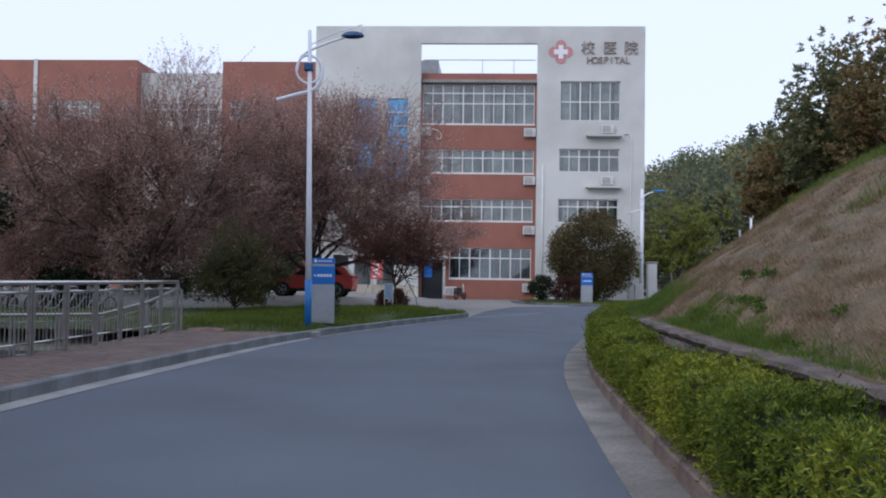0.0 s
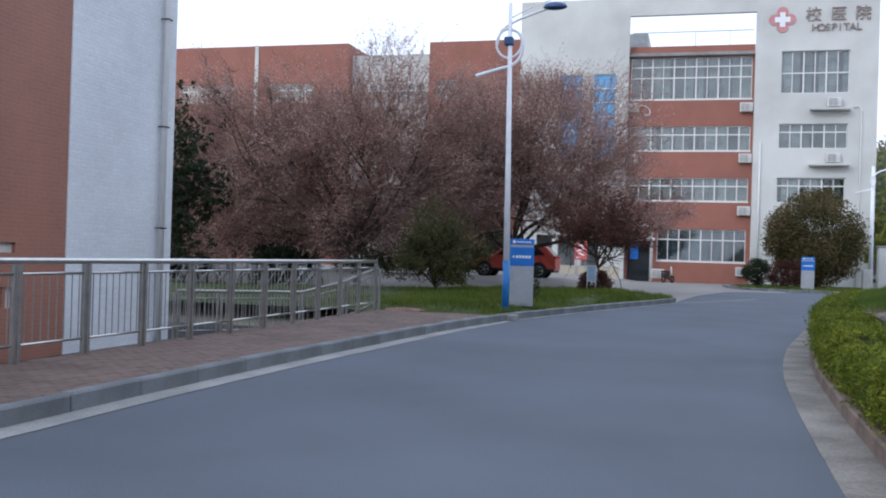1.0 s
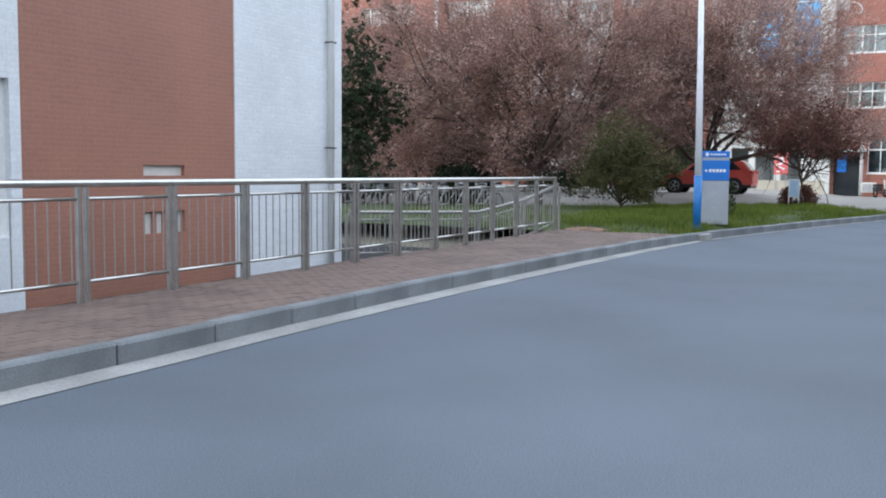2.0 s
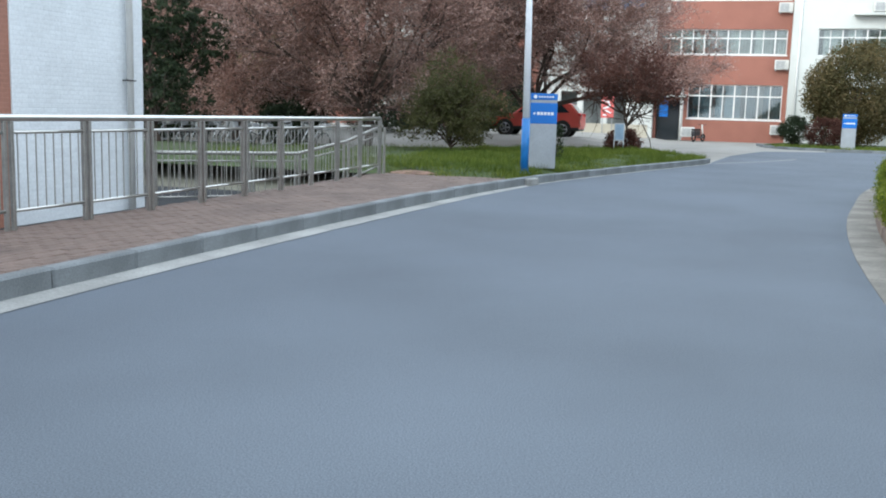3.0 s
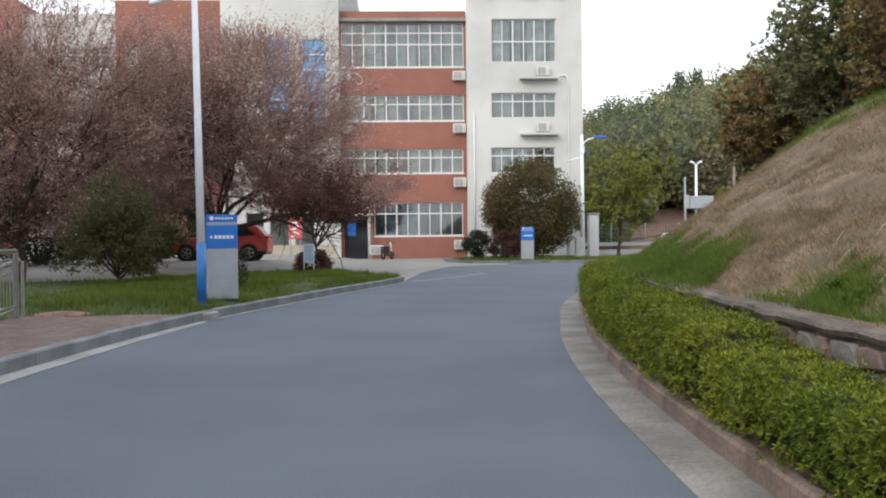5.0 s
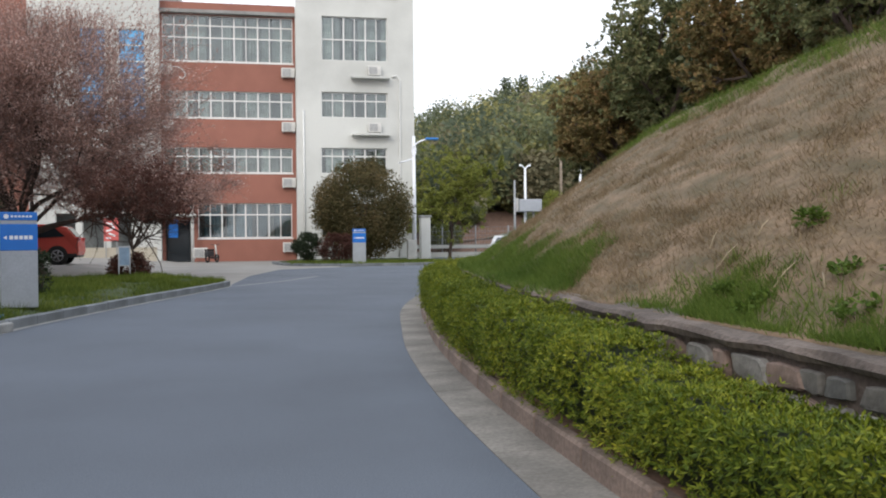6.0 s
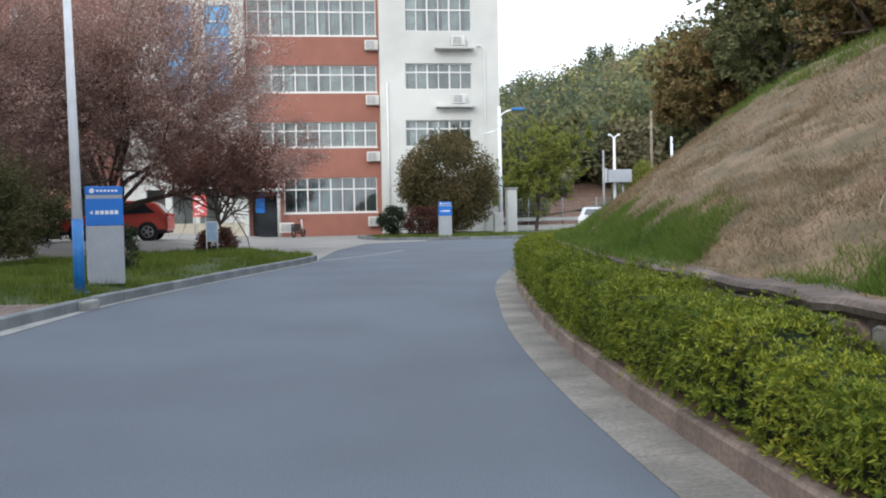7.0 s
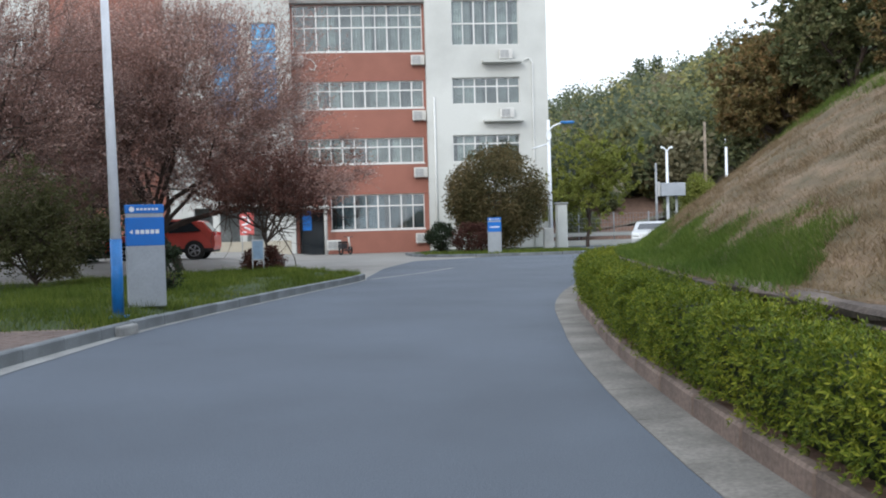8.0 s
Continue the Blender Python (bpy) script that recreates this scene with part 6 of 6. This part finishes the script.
clump_bush("yellow_bush", "yellowing bush beside the utility pole", (23.3, 48.6, 0.0), (1.3, 1.1, 2.2), GREEN_LEAF, 9000, 0.16, 150, 18)
bm = bmesh.new()
rounded(bm, 19.5, 24.5, 70, 74, 3.4, 5.4, 0.05, 1)
shed = thing("shed", "low pale shed on the earth slope", "shed")
part("wall", bm, CREAM, shed)
bm = bmesh.new()
v = [bm.verts.new(p) for p in ((19.2, 69.6, 5.41), (24.8, 69.6, 5.41), (24.8, 72, 6.2), (19.2, 72, 6.2), (24.8, 74.4, 5.41), (19.2, 74.4, 5.41))]
bm.faces.new((v[0], v[1], v[2], v[3]))
bm.faces.new((v[3], v[2], v[4], v[5]))
part("roof", bm, GREY_METAL, shed)
for k, (x, y) in enumerate(((8.75, 15.6), (9.3, 16.6), (10.1, 17.9), (11.0, 19.0))):
    clump_bush("purple_shrub", "low purple shrub at the end of the hedge", (x, y, 0.1), (0.5, 0.5, 0.3), PLUM_DARK, 2600, 0.07, 160 + k, 10, "purple shrubs by the hedge")

# ---- pavers, the nearest as single pieces ----
def pavers():
    bm = bmesh.new()
    rounded(bm, -0.048, 0.048, -0.098, 0.098, 0.1, 0.133, 0.006, 1)
    me = mesh_of("paver", bm, PAVER)
    base = np.array([v.co[:] for v in me.vertices])
    polys = [list(p.vertices) for p in me.polygons]
    vs, fs, count = [], [], 0
    for row in range(int((5.0 + 13) / 0.2)):
        y = -13 + row * 0.2
        kx = float(np.interp(y, LEFT[:, 1], LEFT[:, 0])) - 0.16
        x, col = -3.33, 0
        while x + 0.05 < kx:
            yy = y + (0.1 if col % 2 else 0)
            z = random.uniform(-0.004, 0.004)
            if -6.6 < y < -3.4 and count < 300:
                o = new("paver", me)
                o.parent, o.location = pavement, (x, yy, z)
                count += 1
            else:
                k = len(vs)
                vs.extend((base + (x, yy, z)).tolist())
                fs.extend([[k + q for q in p] for p in polys])
            x += 0.101
            col += 1
    m = bpy.data.meshes.new("paving")
    m.from_pydata(vs, [], fs)
    m.materials.append(PAVER)
    o = new("paving", m)
    o.parent = pavement
    tagged(o, kind="stuff")


pavers()
